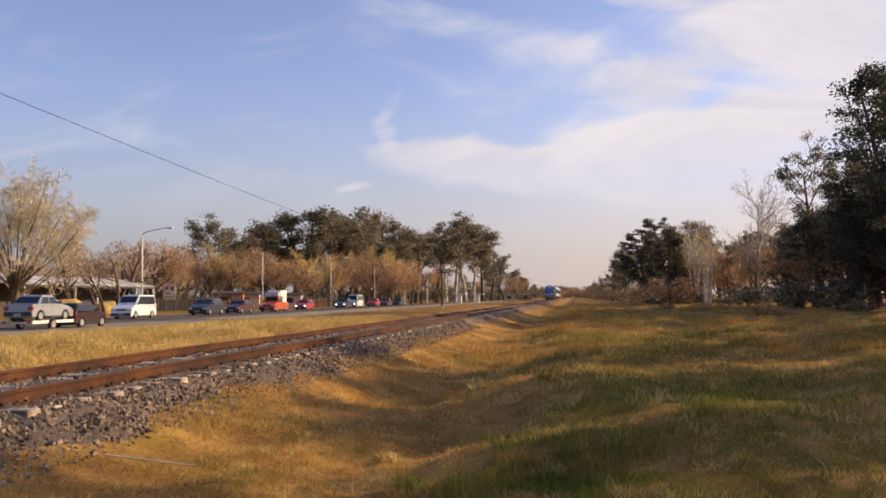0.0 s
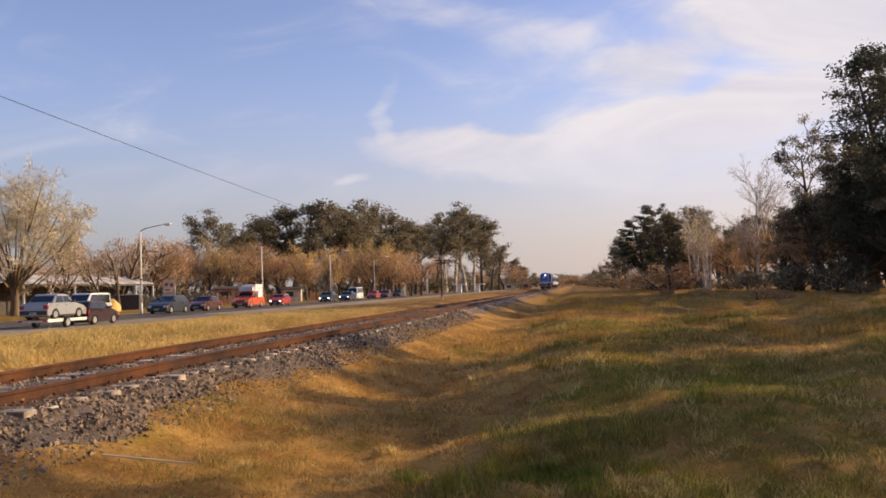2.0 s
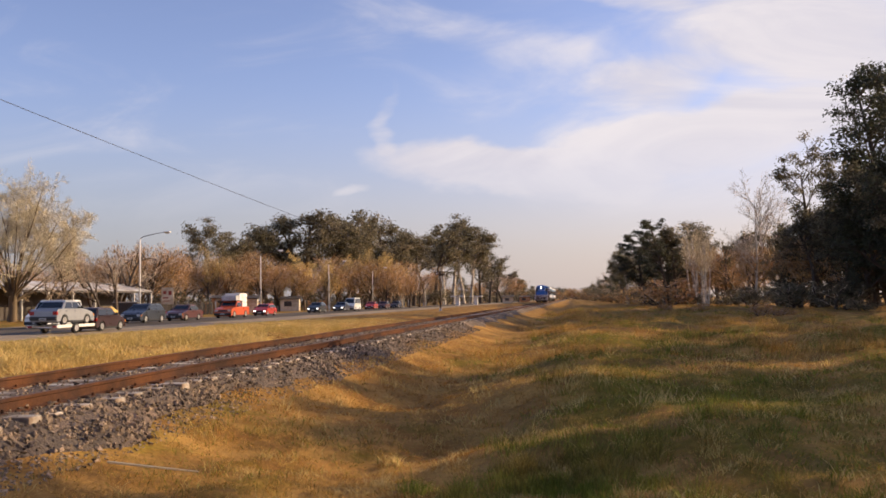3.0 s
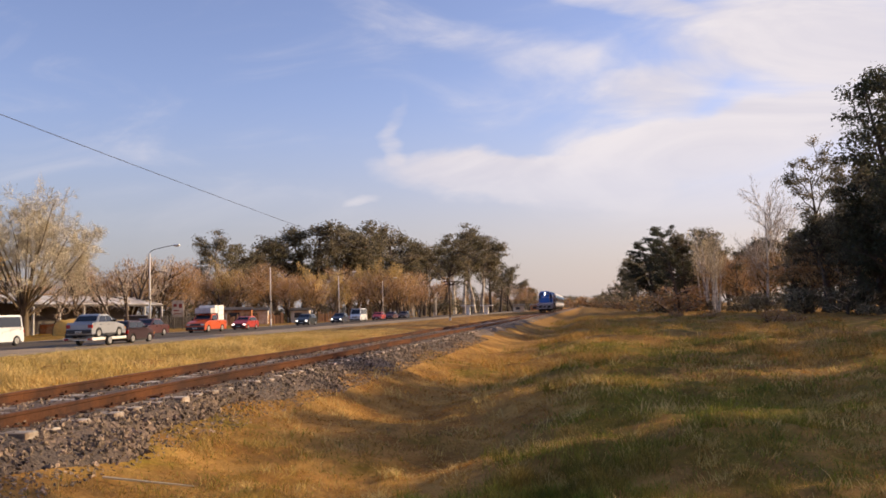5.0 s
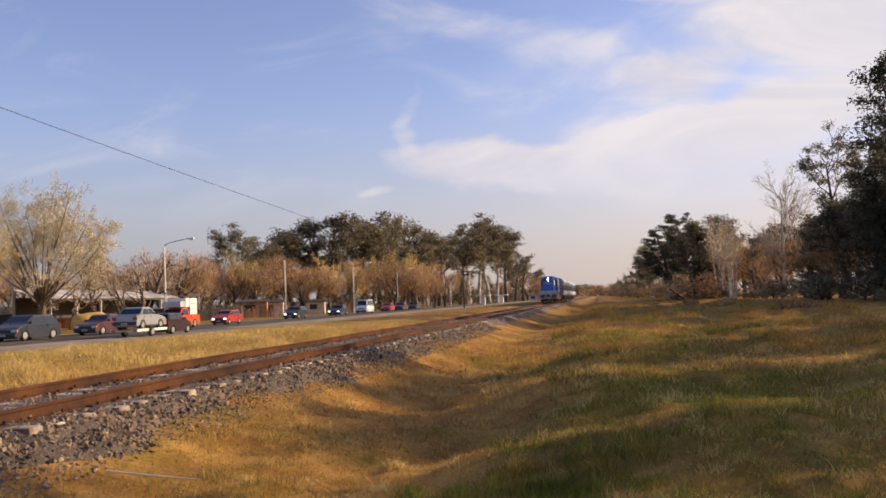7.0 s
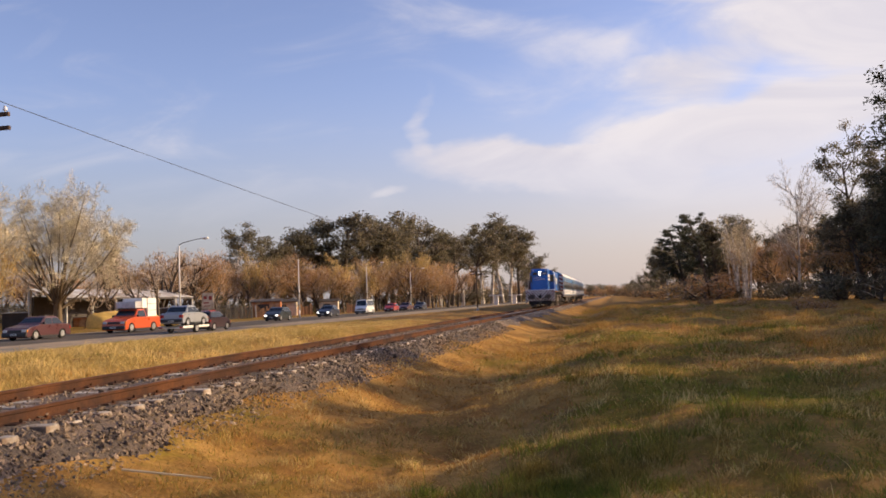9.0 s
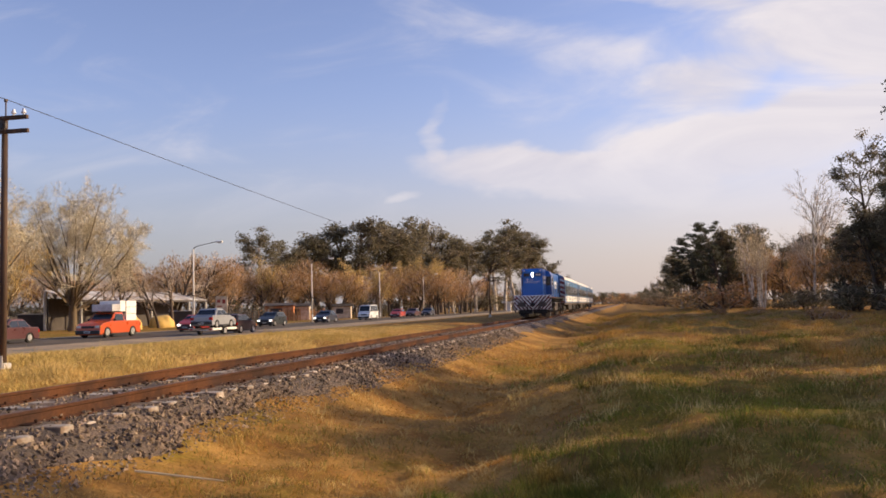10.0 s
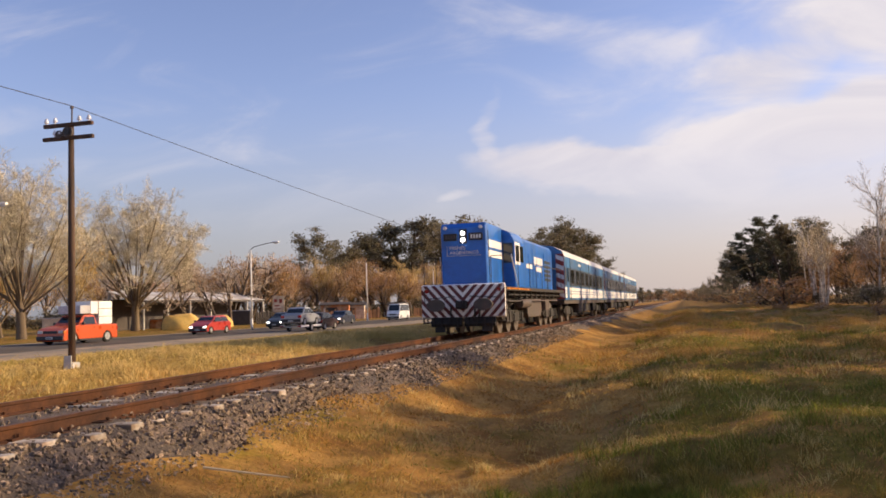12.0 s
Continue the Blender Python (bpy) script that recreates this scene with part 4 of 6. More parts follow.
        for k in range(1, 6):
            handrail([(s * 1.38, 5.2 + k * 1.5, 1.58), (s * 1.38, 5.2 + k * 1.5, 2.55)])
        handrail([(s * 0.84, 0.5, 1.62), (s * 0.84, 0.42, 3.5)])
        handrail([(s * 1.30, 2.0, 2.75), (s * 1.36, 2.75, 1.6)], 0.022, "white")
    for s in (-1, 1):
        for k in range(3):
            part("step", box(s * 1.12, s * 1.44, 0.2, 0.62, 0.42 + k * 0.34, 0.46 + k * 0.34, 0.008), M["under"], loco, "dark cab step")
        for y in (0.16, 0.62):
            part("step_hanger", box(s * 1.40, s * 1.44, y, y + 0.04, 0.4, 1.5), M["under"], loco)
    # tank and boxes
    bm = prism([(5.4, 0.45), (5.2, 0.65), (5.2, 1.18), (8.6, 1.18), (8.6, 0.65), (8.4, 0.45)], -1.25, 1.25, 0.05)
    part("fuel_tank", bm, M["grey"], loco, "dirty grey fuel tank")
    bm = bmesh.new()
    for s in (-1, 1):
        rod((s * 1.3, 3.2, 1.0), (s * 1.3, 5.0, 1.0), 0.16, 14, bm=bm)
        box(s * 1.15, s * 1.4, 8.8, 9.8, 0.7, 1.15, 0.03, bm)
        rod((s * 1.36, 0.9, 1.1), (s * 1.36, 12.5, 1.1), 0.03, 6, bm=bm)
    part("air_reservoir", bm, M["grey"], loco)
    me = wheelset_mesh(0.5)
    bogie(loco, 2.9, 3, 1.5, 0.5, 3.9, me)
    bogie(loco, 11.7, 3, 1.5, 0.5, 3.9, me)
    return loco


def coach(me):
    c = thing("passenger_coach", "blue and white passenger coach with a white roof", "railway coach", group="coaches of the train")
    L, W = 22.1, 1.42
    outline = [(-W, 1.12), (-W, 3.3), (-W + 0.10, 3.56), (-0.9, 3.80), (-0.4, 3.88), (0.4, 3.88), (0.9, 3.80), (W - 0.10, 3.56), (W, 3.3), (W, 1.12)]
    bm = bmesh.new()
    a = [bm.verts.new((x, 0, z)) for x, z in outline]
    b = [bm.verts.new((x, L, z)) for x, z in outline]
    fa, fb = bm.faces.new(a), bm.faces.new(b[::-1])
    for i in range(len(outline)):
        f = bm.faces.new((a[i], a[(i + 1) % len(a)], b[(i + 1) % len(a)], b[i])[::-1])
        f.material_index = 1 if 1 <= i <= 7 else 0
    bmesh.ops.recalc_face_normals(bm, faces=bm.faces[:])
    bmesh.ops.bevel(bm, geom=[e for e in bm.edges if abs(e.verts[0].co.y - e.verts[1].co.y) < 0.1], offset=0.05, segments=2, affect="EDGES")
    body = part("body", bm, [M["coach_blue"], M["roof_white"]], c, "light blue steel body with a pale roof")
    for s in (-1, 1):
        part("white_band", box(s * (W - 0.002), s * (W + 0.010), 0.06, L - 0.06, 1.22, 1.76, 0.003), M["white"], c, "white lower band")
        st = bmesh.new()
        for z in (1.42, 1.55):
            box(s * (W + 0.008), s * (W + 0.013), 0.06, L - 0.06, z, z + 0.035, bm=st)
        part("thin_line", st, M["coach_blue"], c)
        part("window_band", box(s * (W - 0.002), s * (W + 0.008), 0.06, L - 0.06, 1.86, 2.78, 0.003), M["coach_window_band"], c, "dark band behind the windows")
        for k in range(8):
            y = 2.5 + k * 2.3
            part("window", box(s * (W + 0.004), s * (W + 0.016), y, y + 1.35, 1.97, 2.68, 0.004), M["glass"], c)
        for y in (0.75, L - 1.65):
            d = part("door", box(s * (W + 0.002), s * (W + 0.018), y, y + 0.9, 1.18, 3.05, 0.006), M["coach_blue"], c, "blue end door")
            part("door_window", box(s * (W + 0.015), s * (W + 0.022), y + 0.2, y + 0.7, 2.05, 2.75, 0.004), M["glass"], d)
        for k in range(0, 9, 2):
            y = 2.2 + k * 2.3
            part("side_rib", box(s * (W + 0.01), s * (W + 0.03), y - 0.04, y + 0.04, 1.15, 3.3), M["coach_window_band"], c)
        part("logo", box(s * (W + 0.002), s * (W + 0.006), 6.0, 7.2, 2.98, 3.12), M["white"], c, "small pale lettering block")
        # striped corner panel on the end face, and the blue end wall beside it
        for y, face in ((0.0, -1), (L, 1)):
            post = part("corner_post", box(s * (W - 0.42), s * (W - 0.02), y + face * 0.004, y + face * 0.020, 1.15, 3.42, 0.003), M["red"], c, "red and white striped corner panel")
            for k in range(5):
                z = 1.22 + k * 0.45
                q = bmesh.new()
                yy = y + face * 0.022
                vs = [q.verts.new(v) for v in ((s * (W - 0.41), yy, z + 0.16), (s * (W - 0.03), yy, z), (s * (W - 0.03), yy, z + 0.22), (s * (W - 0.41), yy, z + 0.38))]
                q.faces.new(vs)
                e = bmesh.ops.extrude_face_region(q, geom=q.faces[:])
                bmesh.ops.translate(q, vec=(0, face * 0.004, 0), verts=[v for v in e["geom"] if isinstance(v, bmesh.types.BMVert)])
                bmesh.ops.recalc_face_normals(q, faces=q.faces[:])
                part("white_stripe", q, M["white"], post)
    for y in (-0.01, L - 0.0):
        part("gangway", box(-0.6, 0.6, y - 0.28, y + 0.28, 1.15, 3.3, 0.05), M["under"], c, "black rubber gangway")
    bm = box(-1.36, 1.36, 0.05, L - 0.05, 0.92, 1.14, 0.02)
    part("underframe", bm, M["grey"], c, "grey underframe")
    for k, (y, l, w) in enumerate(((6.3, 2.2, 0.5), (9.2, 1.4, 0.45), (11.2, 2.4, 0.4), (14.2, 1.6, 0.5))):
        for s in (-1, 1):
            part("underfloor_box", box(s * 0.7, s * (0.82 + w), y, y + l, 0.42, 0.92, 0.04), M["under"], c, "dark underfloor equipment box")
    for k in range(6):
        part("roof_vent", box(-0.22, 0.22, 2.2 + k * 3.5, 2.7 + k * 3.5, 3.85, 3.98, 0.05), M["roof_white"], c)
    bogie(c, 3.2, 2, 2.4, 0.46, 3.4, me)
    bogie(c, L - 3.2, 2, 2.4, 0.46, 3.4, me)
    return c


LOCO = locomotive()
COACH_WHEEL = wheelset_mesh(0.46)
COACHES = [coach(COACH_WHEEL) for _ in range(3)]


def train_front(t):
    """The way of the locomotive's front along the line, in metres: it gathers speed towards the camera."""
    s = 12.0 - t
    return 28.06 + 20.03 * s - 0.2475 * s * s


# ---- road vehicles (each faces -y, with its base on the road) ----
def wheel_meshes(r, w=0.19):
    bm = bmesh.new()
    rod((-w / 2, 0, 0), (w / 2, 0, 0), r, 26, bm=bm)
    bmesh.ops.bevel(bm, geom=[e for e in bm.edges if e.calc_face_angle(0) > 1.0], offset=0.03, segments=2, affect="EDGES")
    ty = bpy.data.meshes.new("tyre")
    bm.to_mesh(ty)
    bm.free()
    ty.materials.append(M["tyre"])
    bm = bmesh.new()
    for s in (-1, 1):
        rod((s * (w / 2 - 0.005), 0, 0), (s * (w / 2 + 0.008), 0, 0), r * 0.62, 20, r2=r * 0.62, bm=bm)
        for k in range(5):
            a = k * 2 * math.pi / 5
            rod((s * (w / 2 + 0.012), 0, 0), (s * (w / 2 + 0.012), math.cos(a) * r * 0.55, math.sin(a) * r * 0.55), 0.025, 6, bm=bm)
        rod((s * (w / 2), 0, 0), (s * (w / 2 + 0.03), 0, 0), 0.05, 10, bm=bm)
    ri = bpy.data.meshes.new("rim")
    bm.to_mesh(ri)
    bm.free()
    ri.materials.append(M["rim"])
    return ty, ri


WHEELS = {}


def add_wheels(car, ys, half, r, key):
    if r not in WHEELS:
        WHEELS[r] = wheel_meshes(r)
    ty, ri = WHEELS[r]
    for y in ys:
        for s in (-1, 1):
            w = child("wheel", ty, car, pose(s * (half - 0.10), y, r))
            child("rim", ri, w)
            ROLLING.append((w, (s * (half - 0.10), y, r), r, key))


def arch(y, r, n=8):
    return [(y + r * math.cos(math.pi * (1 - i / n)), 0.16 + max(0.0, r * math.sin(math.pi * i / n) + 0.10)) for i in range(n + 1)]


def flat_pane(name, pts, parent, out, mat="glass"):
    """A thin pane through the points, raised along out."""
    bm = bmesh.new()
    bm.faces.new([bm.verts.new(Vector(p) + Vector(out) * 0.010) for p in pts])
    e = bmesh.ops.extrude_face_region(bm, geom=bm.faces[:])
    bmesh.ops.translate(bm, vec=Vector(out) * -0.02, verts=[v for v in e["geom"] if isinstance(v, bmesh.types.BMVert)])
    bmesh.ops.recalc_face_normals(bm, faces=bm.faces[:])
    return part(name, bm, M[mat], parent)


def vehicle(name, label, category, key, paint, L, W, H, nose, hood_z, belt, roof, wheels, wr=0.30, tail_z=None, lights="clear_lens", group="cars on the road", doors=2, tumble=0.13, bumper="trim"):
    """roof: (y of the windscreen's foot, y of its head, y of the roof's rear edge, y of the rear window's foot)."""
    car = thing(name, label, category, group=group)
    hw, f, b = W / 2, -L / 2, L / 2
    tail_z = tail_z or belt
    low = [(f + 0.02, 0.42), (f, 0.30), (f + 0.06, 0.18)]
    for wy in wheels:
        low += arch(wy, wr + 0.05)
    low += [(b - 0.06, 0.2), (b, 0.34), (b - 0.02, tail_z - 0.12), (b - 0.10, tail_z), (roof[3], belt), (roof[0], hood_z + 0.06), (f + 0.30, nose), (f + 0.05, nose - 0.14)]
    bm = prism(low, -hw, hw, 0.035)
    # cabin: narrower towards the roof
    ins = tumble
    pts = [(roof[0], hood_z + 0.03), (roof[1], H - 0.03), (roof[1] + 0.25, H), (roof[2] - 0.2, H), (roof[2], H - 0.04), (roof[3], belt - 0.02)]
    cab = prism(pts, -1, 1)
    for v in cab.verts:
        k = max(0.0, (v.co.z - belt) / (H - belt))
        v.co.x *= (hw - 0.03) - ins * k
    bmesh.ops.bevel(cab, geom=[e for e in cab.edges if e.calc_face_angle(0) > 0.25], offset=0.04, segments=2, affect="EDGES")
    join(bm, cab)
    part("body", bm, paint, car)
    # windows
    def side(y, z, s):
        k = max(0.0, (z - belt) / (H - belt))
        return (s * ((hw - 0.03) - ins * k), y, z)

    zt, zb = H - 0.11, belt + 0.03

    def front_y(z):
        return roof[0] + (roof[1] - roof[0]) * (z - hood_z) / (H - hood_z)

    def rear_y(z):
        return roof[3] + (roof[2] - roof[3]) * (z - belt) / (H - belt)

    n = (0, -(H - hood_z), (roof[1] - roof[0]))
    nn = Vector((0, n[1], n[2])).normalized()
    xb, xt = hw - 0.15, hw - 0.09 - ins
    flat_pane("windscreen", [(-xb, front_y(hood_z + 0.1), hood_z + 0.1), (xb, front_y(hood_z + 0.1), hood_z + 0.1), (xt, front_y(zt), zt), (-xt, front_y(zt), zt)], car, nn)
    nr = Vector((0, H - belt, roof[3] - roof[2])).normalized()
    flat_pane("rear_window", [(-xb, rear_y(belt + 0.08), belt + 0.08), (xb, rear_y(belt + 0.08), belt + 0.08), (xt, rear_y(zt), zt), (-xt, rear_y(zt), zt)], car, nr)
    y0, y1 = front_y(zb) + 0.16, rear_y(zb) - 0.14
    for s in (-1, 1):
        for k in range(doors):
            a, c = y0 + (y1 - y0) * k / doors + 0.03, y0 + (y1 - y0) * (k + 1) / doors - 0.03
            at = max(a, front_y(zt) + 0.14) if k == 0 else a
            ct = min(c, rear_y(zt) - 0.12) if k == doors - 1 else c
            flat_pane("side_window", [side(a, zb, s), side(c, zb, s), side(ct, zt, s), side(at, zt, s)], car, (s, 0, 0.12))
            part("door_handle", box(s * (hw - 0.005), s * (hw + 0.02), c - 0.2, c - 0.06, belt - 0.14, belt - 0.11, 0.005), M["trim"], car)
        part("mirror", box(s * (hw - 0.02), s * (hw + 0.14), y0 - 0.02, y0 + 0.08, belt + 0.02, belt + 0.16, 0.02), M["trim"], car)
        part("headlight", box(s * (hw - 0.34), s * (hw - 0.08), f - 0.012, f + 0.12, nose - 0.26, nose - 0.12, 0.02), M[lights], car)
        part("indicator", box(s * (hw - 0.05), s * (hw + 0.006), f + 0.02, f + 0.14, nose - 0.26, nose - 0.13, 0.01), M["amber"], car)
        part("tail_light", box(s * (hw - 0.26), s * (hw + 0.005), b - 0.10, b + 0.012, tail_z - 0.32, tail_z - 0.12, 0.02), M["red_lens"], car)
        part("sill", box(s * (hw - 0.01), s * (hw + 0.012), wheels[0] + wr + 0.1, wheels[-1] - wr - 0.1, 0.18, 0.26, 0.005), M["trim"], car)
    part("bumper", box(-hw + 0.02, hw - 0.02, f - 0.06, f + 0.1, 0.24, 0.46, 0.04), M[bumper], car)
    part("bumper", box(-hw + 0.02, hw - 0.02, b - 0.1, b + 0.06, 0.28, 0.5, 0.04), M[bumper], car)
    part("grille", box(-hw + 0.42, hw - 0.42, f - 0.008, f + 0.05, nose - 0.27, nose - 0.13, 0.01), M["trim"], car)
    for y in (f - 0.075, b + 0.065):
        pl = part("number_plate", box(-0.2, 0.2, y - 0.006, y + 0.012, 0.3, 0.42, 0.003), M["plate"], car)
        part("plate_bar", box(-0.15, 0.15, y - 0.012, y + 0.018, 0.34, 0.385), M["plate_bar"], pl)
    part("underside", box(-hw + 0.12, hw - 0.12, f + 0.3, b - 0.3, 0.15, 0.3), M["trim"], car)
    add_wheels(car, wheels, hw, wr, key)
    return car


def resize(ob, k):
    """Scales a vehicle's parts evenly about its base."""
    for c in ob.children_recursive:
        m = c.matrix_basis.copy()
        m.translation *= k
        c.matrix_basis = m
        if c.data.users > 1:
            c.data = c.data.copy()
        c.data.transform(Matrix.Scale(k, 4))
    for i, (w, place, r, key) in enumerate(ROLLING):
        if w.parent == ob:
            ROLLING[i] = (w, tuple(v * k for v in place), r * k, key)
    return ob


VEHICLES = {}
VEHICLES["van"] = vehicle("delivery_van", "white panel van driving along the road", "van", "van", car_paint("white_car_paint", (0.76, 0.76, 0.74)), 4.1, 1.68, 1.85, 0.92, 1.05, 1.10, (-1.25, -0.55, 1.93, 2.0), (-1.28, 1.36), 0.31, tail_z=1.10, doors=1, tumble=0.08)
VEHICLES["hatch"] = vehicle("hatchback", "dark blue-grey hatchback driving along the road", "car", "hatch", car_paint("blue_grey_car_paint", (0.026, 0.034, 0.050)), 4.1, 1.72, 1.47, 0.78, 0.90, 0.95, (-1.15, -0.30, 1.45, 1.92), (-1.27, 1.30), 0.31)
VEHICLES["maroon"] = vehicle("sedan", "dark maroon sedan driving along the road", "car", "maroon", car_paint("maroon_car_paint", (0.085, 0.028, 0.028)), 4.2, 1.68, 1.40, 0.76, 0.86, 0.90, (-0.85, -0.15, 0.95, 1.5), (-1.25, 1.28), 0.30)
VEHICLES["redcar"] = vehicle("small_hatchback", "bright red small car with lit headlights", "car", "redcar", car_paint("red_car_paint", (0.42, 0.035, 0.025)), 3.75, 1.64, 1.43, 0.76, 0.90, 0.94, (-1.05, -0.30, 1.30, 1.75), (-1.2, 1.2), 0.29, lights="car_light")
VEHICLES["dark2"] = vehicle("dark_hatchback", "dark green-black hatchback with lit headlights", "car", "dark2", car_paint("black_green_car_paint", (0.022, 0.030, 0.034)), 3.8, 1.65, 1.42, 0.76, 0.90, 0.94, (-1.05, -0.30, 1.30, 1.75), (-1.2, 1.2), 0.29, lights="car_light")
VEHICLES["dark3"] = vehicle("dark_sedan", "dark blue sedan with lit headlights", "car", "dark3", car_paint("navy_car_paint", (0.025, 0.032, 0.055)), 4.1, 1.66, 1.40, 0.75, 0.86, 0.90, (-0.9, -0.2, 0.95, 1.5), (-1.22, 1.25), 0.30, lights="car_light")
VEHICLES["minibus"] = vehicle("minibus", "white minibus with dark windows", "minibus", "minibus", car_paint("white_car_paint", (0.76, 0.76, 0.74)), 4.3, 1.68, 2.0, 0.92, 1.05, 1.12, (-1.75, -1.30, 2.06, 2.12), (-1.32, 1.35), 0.31, tail_z=1.12, doors=3, tumble=0.10)
VEHICLES["far_red"] = vehicle("far_hatchback", "red hatchback far along the road", "car", "far_red", M["red_car_paint"], 3.5, 1.56, 1.36, 0.74, 0.88, 0.92, (-1.0, -0.28, 1.20, 1.62), (-1.1, 1.1), 0.29)
VEHICLES["far_maroon"] = vehicle("far_sedan", "dull red sedan far along the road", "car", "far_maroon", M["maroon_car_paint"], 4.1, 1.66, 1.40, 0.75, 0.86, 0.90, (-0.9, -0.2, 0.95, 1.5), (-1.22, 1.25), 0.30)
VEHICLES["far_dark"] = vehicle("far_dark_car", "dark car far along the road", "car", "far_dark", M["navy_car_paint"], 4.1, 1.66, 1.40, 0.75, 0.86, 0.90, (-0.9, -0.2, 0.95, 1.5), (-1.22, 1.25), 0.30)


def pickup():
    paint = car_paint("orange_car_paint", (0.56, 0.085, 0.02))
    car = vehicle("pickup_truck", "orange pickup truck carrying white boxes", "pickup truck", "pickup", paint, 4.4, 1.66, 1.52, 0.86, 0.94, 0.98, (-1.0, -0.45, 0.42, 0.55), (-1.42, 1.32), 0.33, tail_z=0.98, doors=1, bumper="trim")
    # load: a roof box over the cab and stacked white crates in the bed
    for z in range(3):
        part("crate", box(-0.74, 0.74, 0.72, 1.85, 1.0 + z * 0.42, 1.40 + z * 0.42, 0.02), M["white"], car, "white stacked crate")
    part("roof_load", box(-0.70, 0.70, -0.75, 0.05, 1.58, 2.02, 0.03), M["tin"], car, "grey box on the roof rack")
    part("roof_load", box(-0.72, 0.72, 0.08, 0.66, 1.56, 2.24, 0.03), M["white"], car, "white box on the roof rack")
    bm = bmesh.new()
    for y in (-0.7, 0.5):
        rod((-0.72, y, 1.55), (0.72, y, 1.55), 0.02, 6, bm=bm)
        for s in (-1, 1):
            rod((s * 0.7, y, 1.45), (s * 0.7, y, 1.55), 0.02, 6, bm=bm)
    part("roof_rack", bm, M["trim"], car)
    return car


VEHICLES["pickup"] = pickup()


def towing_pair():
    """A dark hatchback that pulls a trailer with a silver sedan on it; both head along +y."""
    tow = vehicle("towing_hatchback", "dark maroon hatchback towing a car trailer", "car", "tow", car_paint("dark_tow_paint", (0.040, 0.020, 0.024)), 3.4, 1.60, 1.40, 0.76, 0.88, 0.92, (-0.80, -0.20, 1.30, 1.62), (-1.05, 1.05), 0.29)
    trailer = thing("car_trailer", "low flat two-wheeled car trailer with pale rails", "trailer")
    bm = bmesh.new()
    for s in (-1, 1):
        box(s * 0.55, s * 0.86, -1.75, 1.95, 0.40, 0.46, 0.01, bm)
        box(s * 0.84, s * 0.90, -1.75, 1.95, 0.34, 0.50, 0.01, bm)
    for y in (-1.6, -0.6, 0.4, 1.5):
        box(-0.86, 0.86, y - 0.05, y + 0.05, 0.33, 0.40, bm=bm)
    part("ramp_rail", bm, M["lamp_paint"], trailer, "pale steel wheel rails")
    bm = rod((0, -2.2, 0.40), (-0.5, -1.6, 0.37), 0.035, 8)
    rod((0, -2.2, 0.40), (0.5, -1.6, 0.37), 0.035, 8, bm=bm)
    part("drawbar", bm, M["under"], trailer)
    for s in (-1, 1):
        part("mudguard", prism([(-0.05, 0.62), (0.1, 0.70), (0.5, 0.70), (0.65, 0.62), (0.6, 0.6), (0.0, 0.6)], s * 0.80, s * 1.0), M["trim"], trailer)
        part("tail_light", box(s * 0.6, s * 0.85, 1.95, 1.99, 0.36, 0.46, 0.01), M["red_lens"], trailer)
    add_wheels(trailer, (0.3,), 1.02, 0.29, "tow")
    car = vehicle("silver_sedan", "silver-grey sedan carried on a trailer", "car", "none", car_paint("silver_car_paint", (0.30, 0.31, 0.325)), 3.7, 1.62, 1.38, 0.74, 0.84, 0.90, (-0.80, -0.15, 0.80, 1.3), (-1.1, 1.12), 0.29, lights="clear_lens")
    return tow, trailer, car


TOW, TRAILER, CARRIED = [resize(ob, 0.96) for ob in towing_pair()]
for _k, _ob in VEHICLES.items():
    resize(_ob, {"redcar": 0.94, "hatch": 1.05, "pickup": 1.10}.get(_k, 1.0))


# ---- trees ----
def tube(pts, radii, sides, V, F, I, mat):
    """A bent tapered tube through the points."""
    base = len(V)
    for i, (p, r) in enumerate(zip(pts, radii)):
        d = (pts[min(i + 1, len(pts) - 1)] - pts[max(i - 1, 0)]).normalized()
        u = d.orthogonal().normalized()
        w = d.cross(u)
        for k in range(sides):
            a = 2 * math.pi * k / sides
            V.append(tuple(p + (u * math.cos(a) + w * math.sin(a)) * r))
        if i:
            for k in range(sides):
                a0, a1 = base + (i - 1) * sides + k, base + (i - 1) * sides + (k + 1) % sides
                F.append((a0, a1, a1 + sides, a0 + sides))
                I.append(mat)


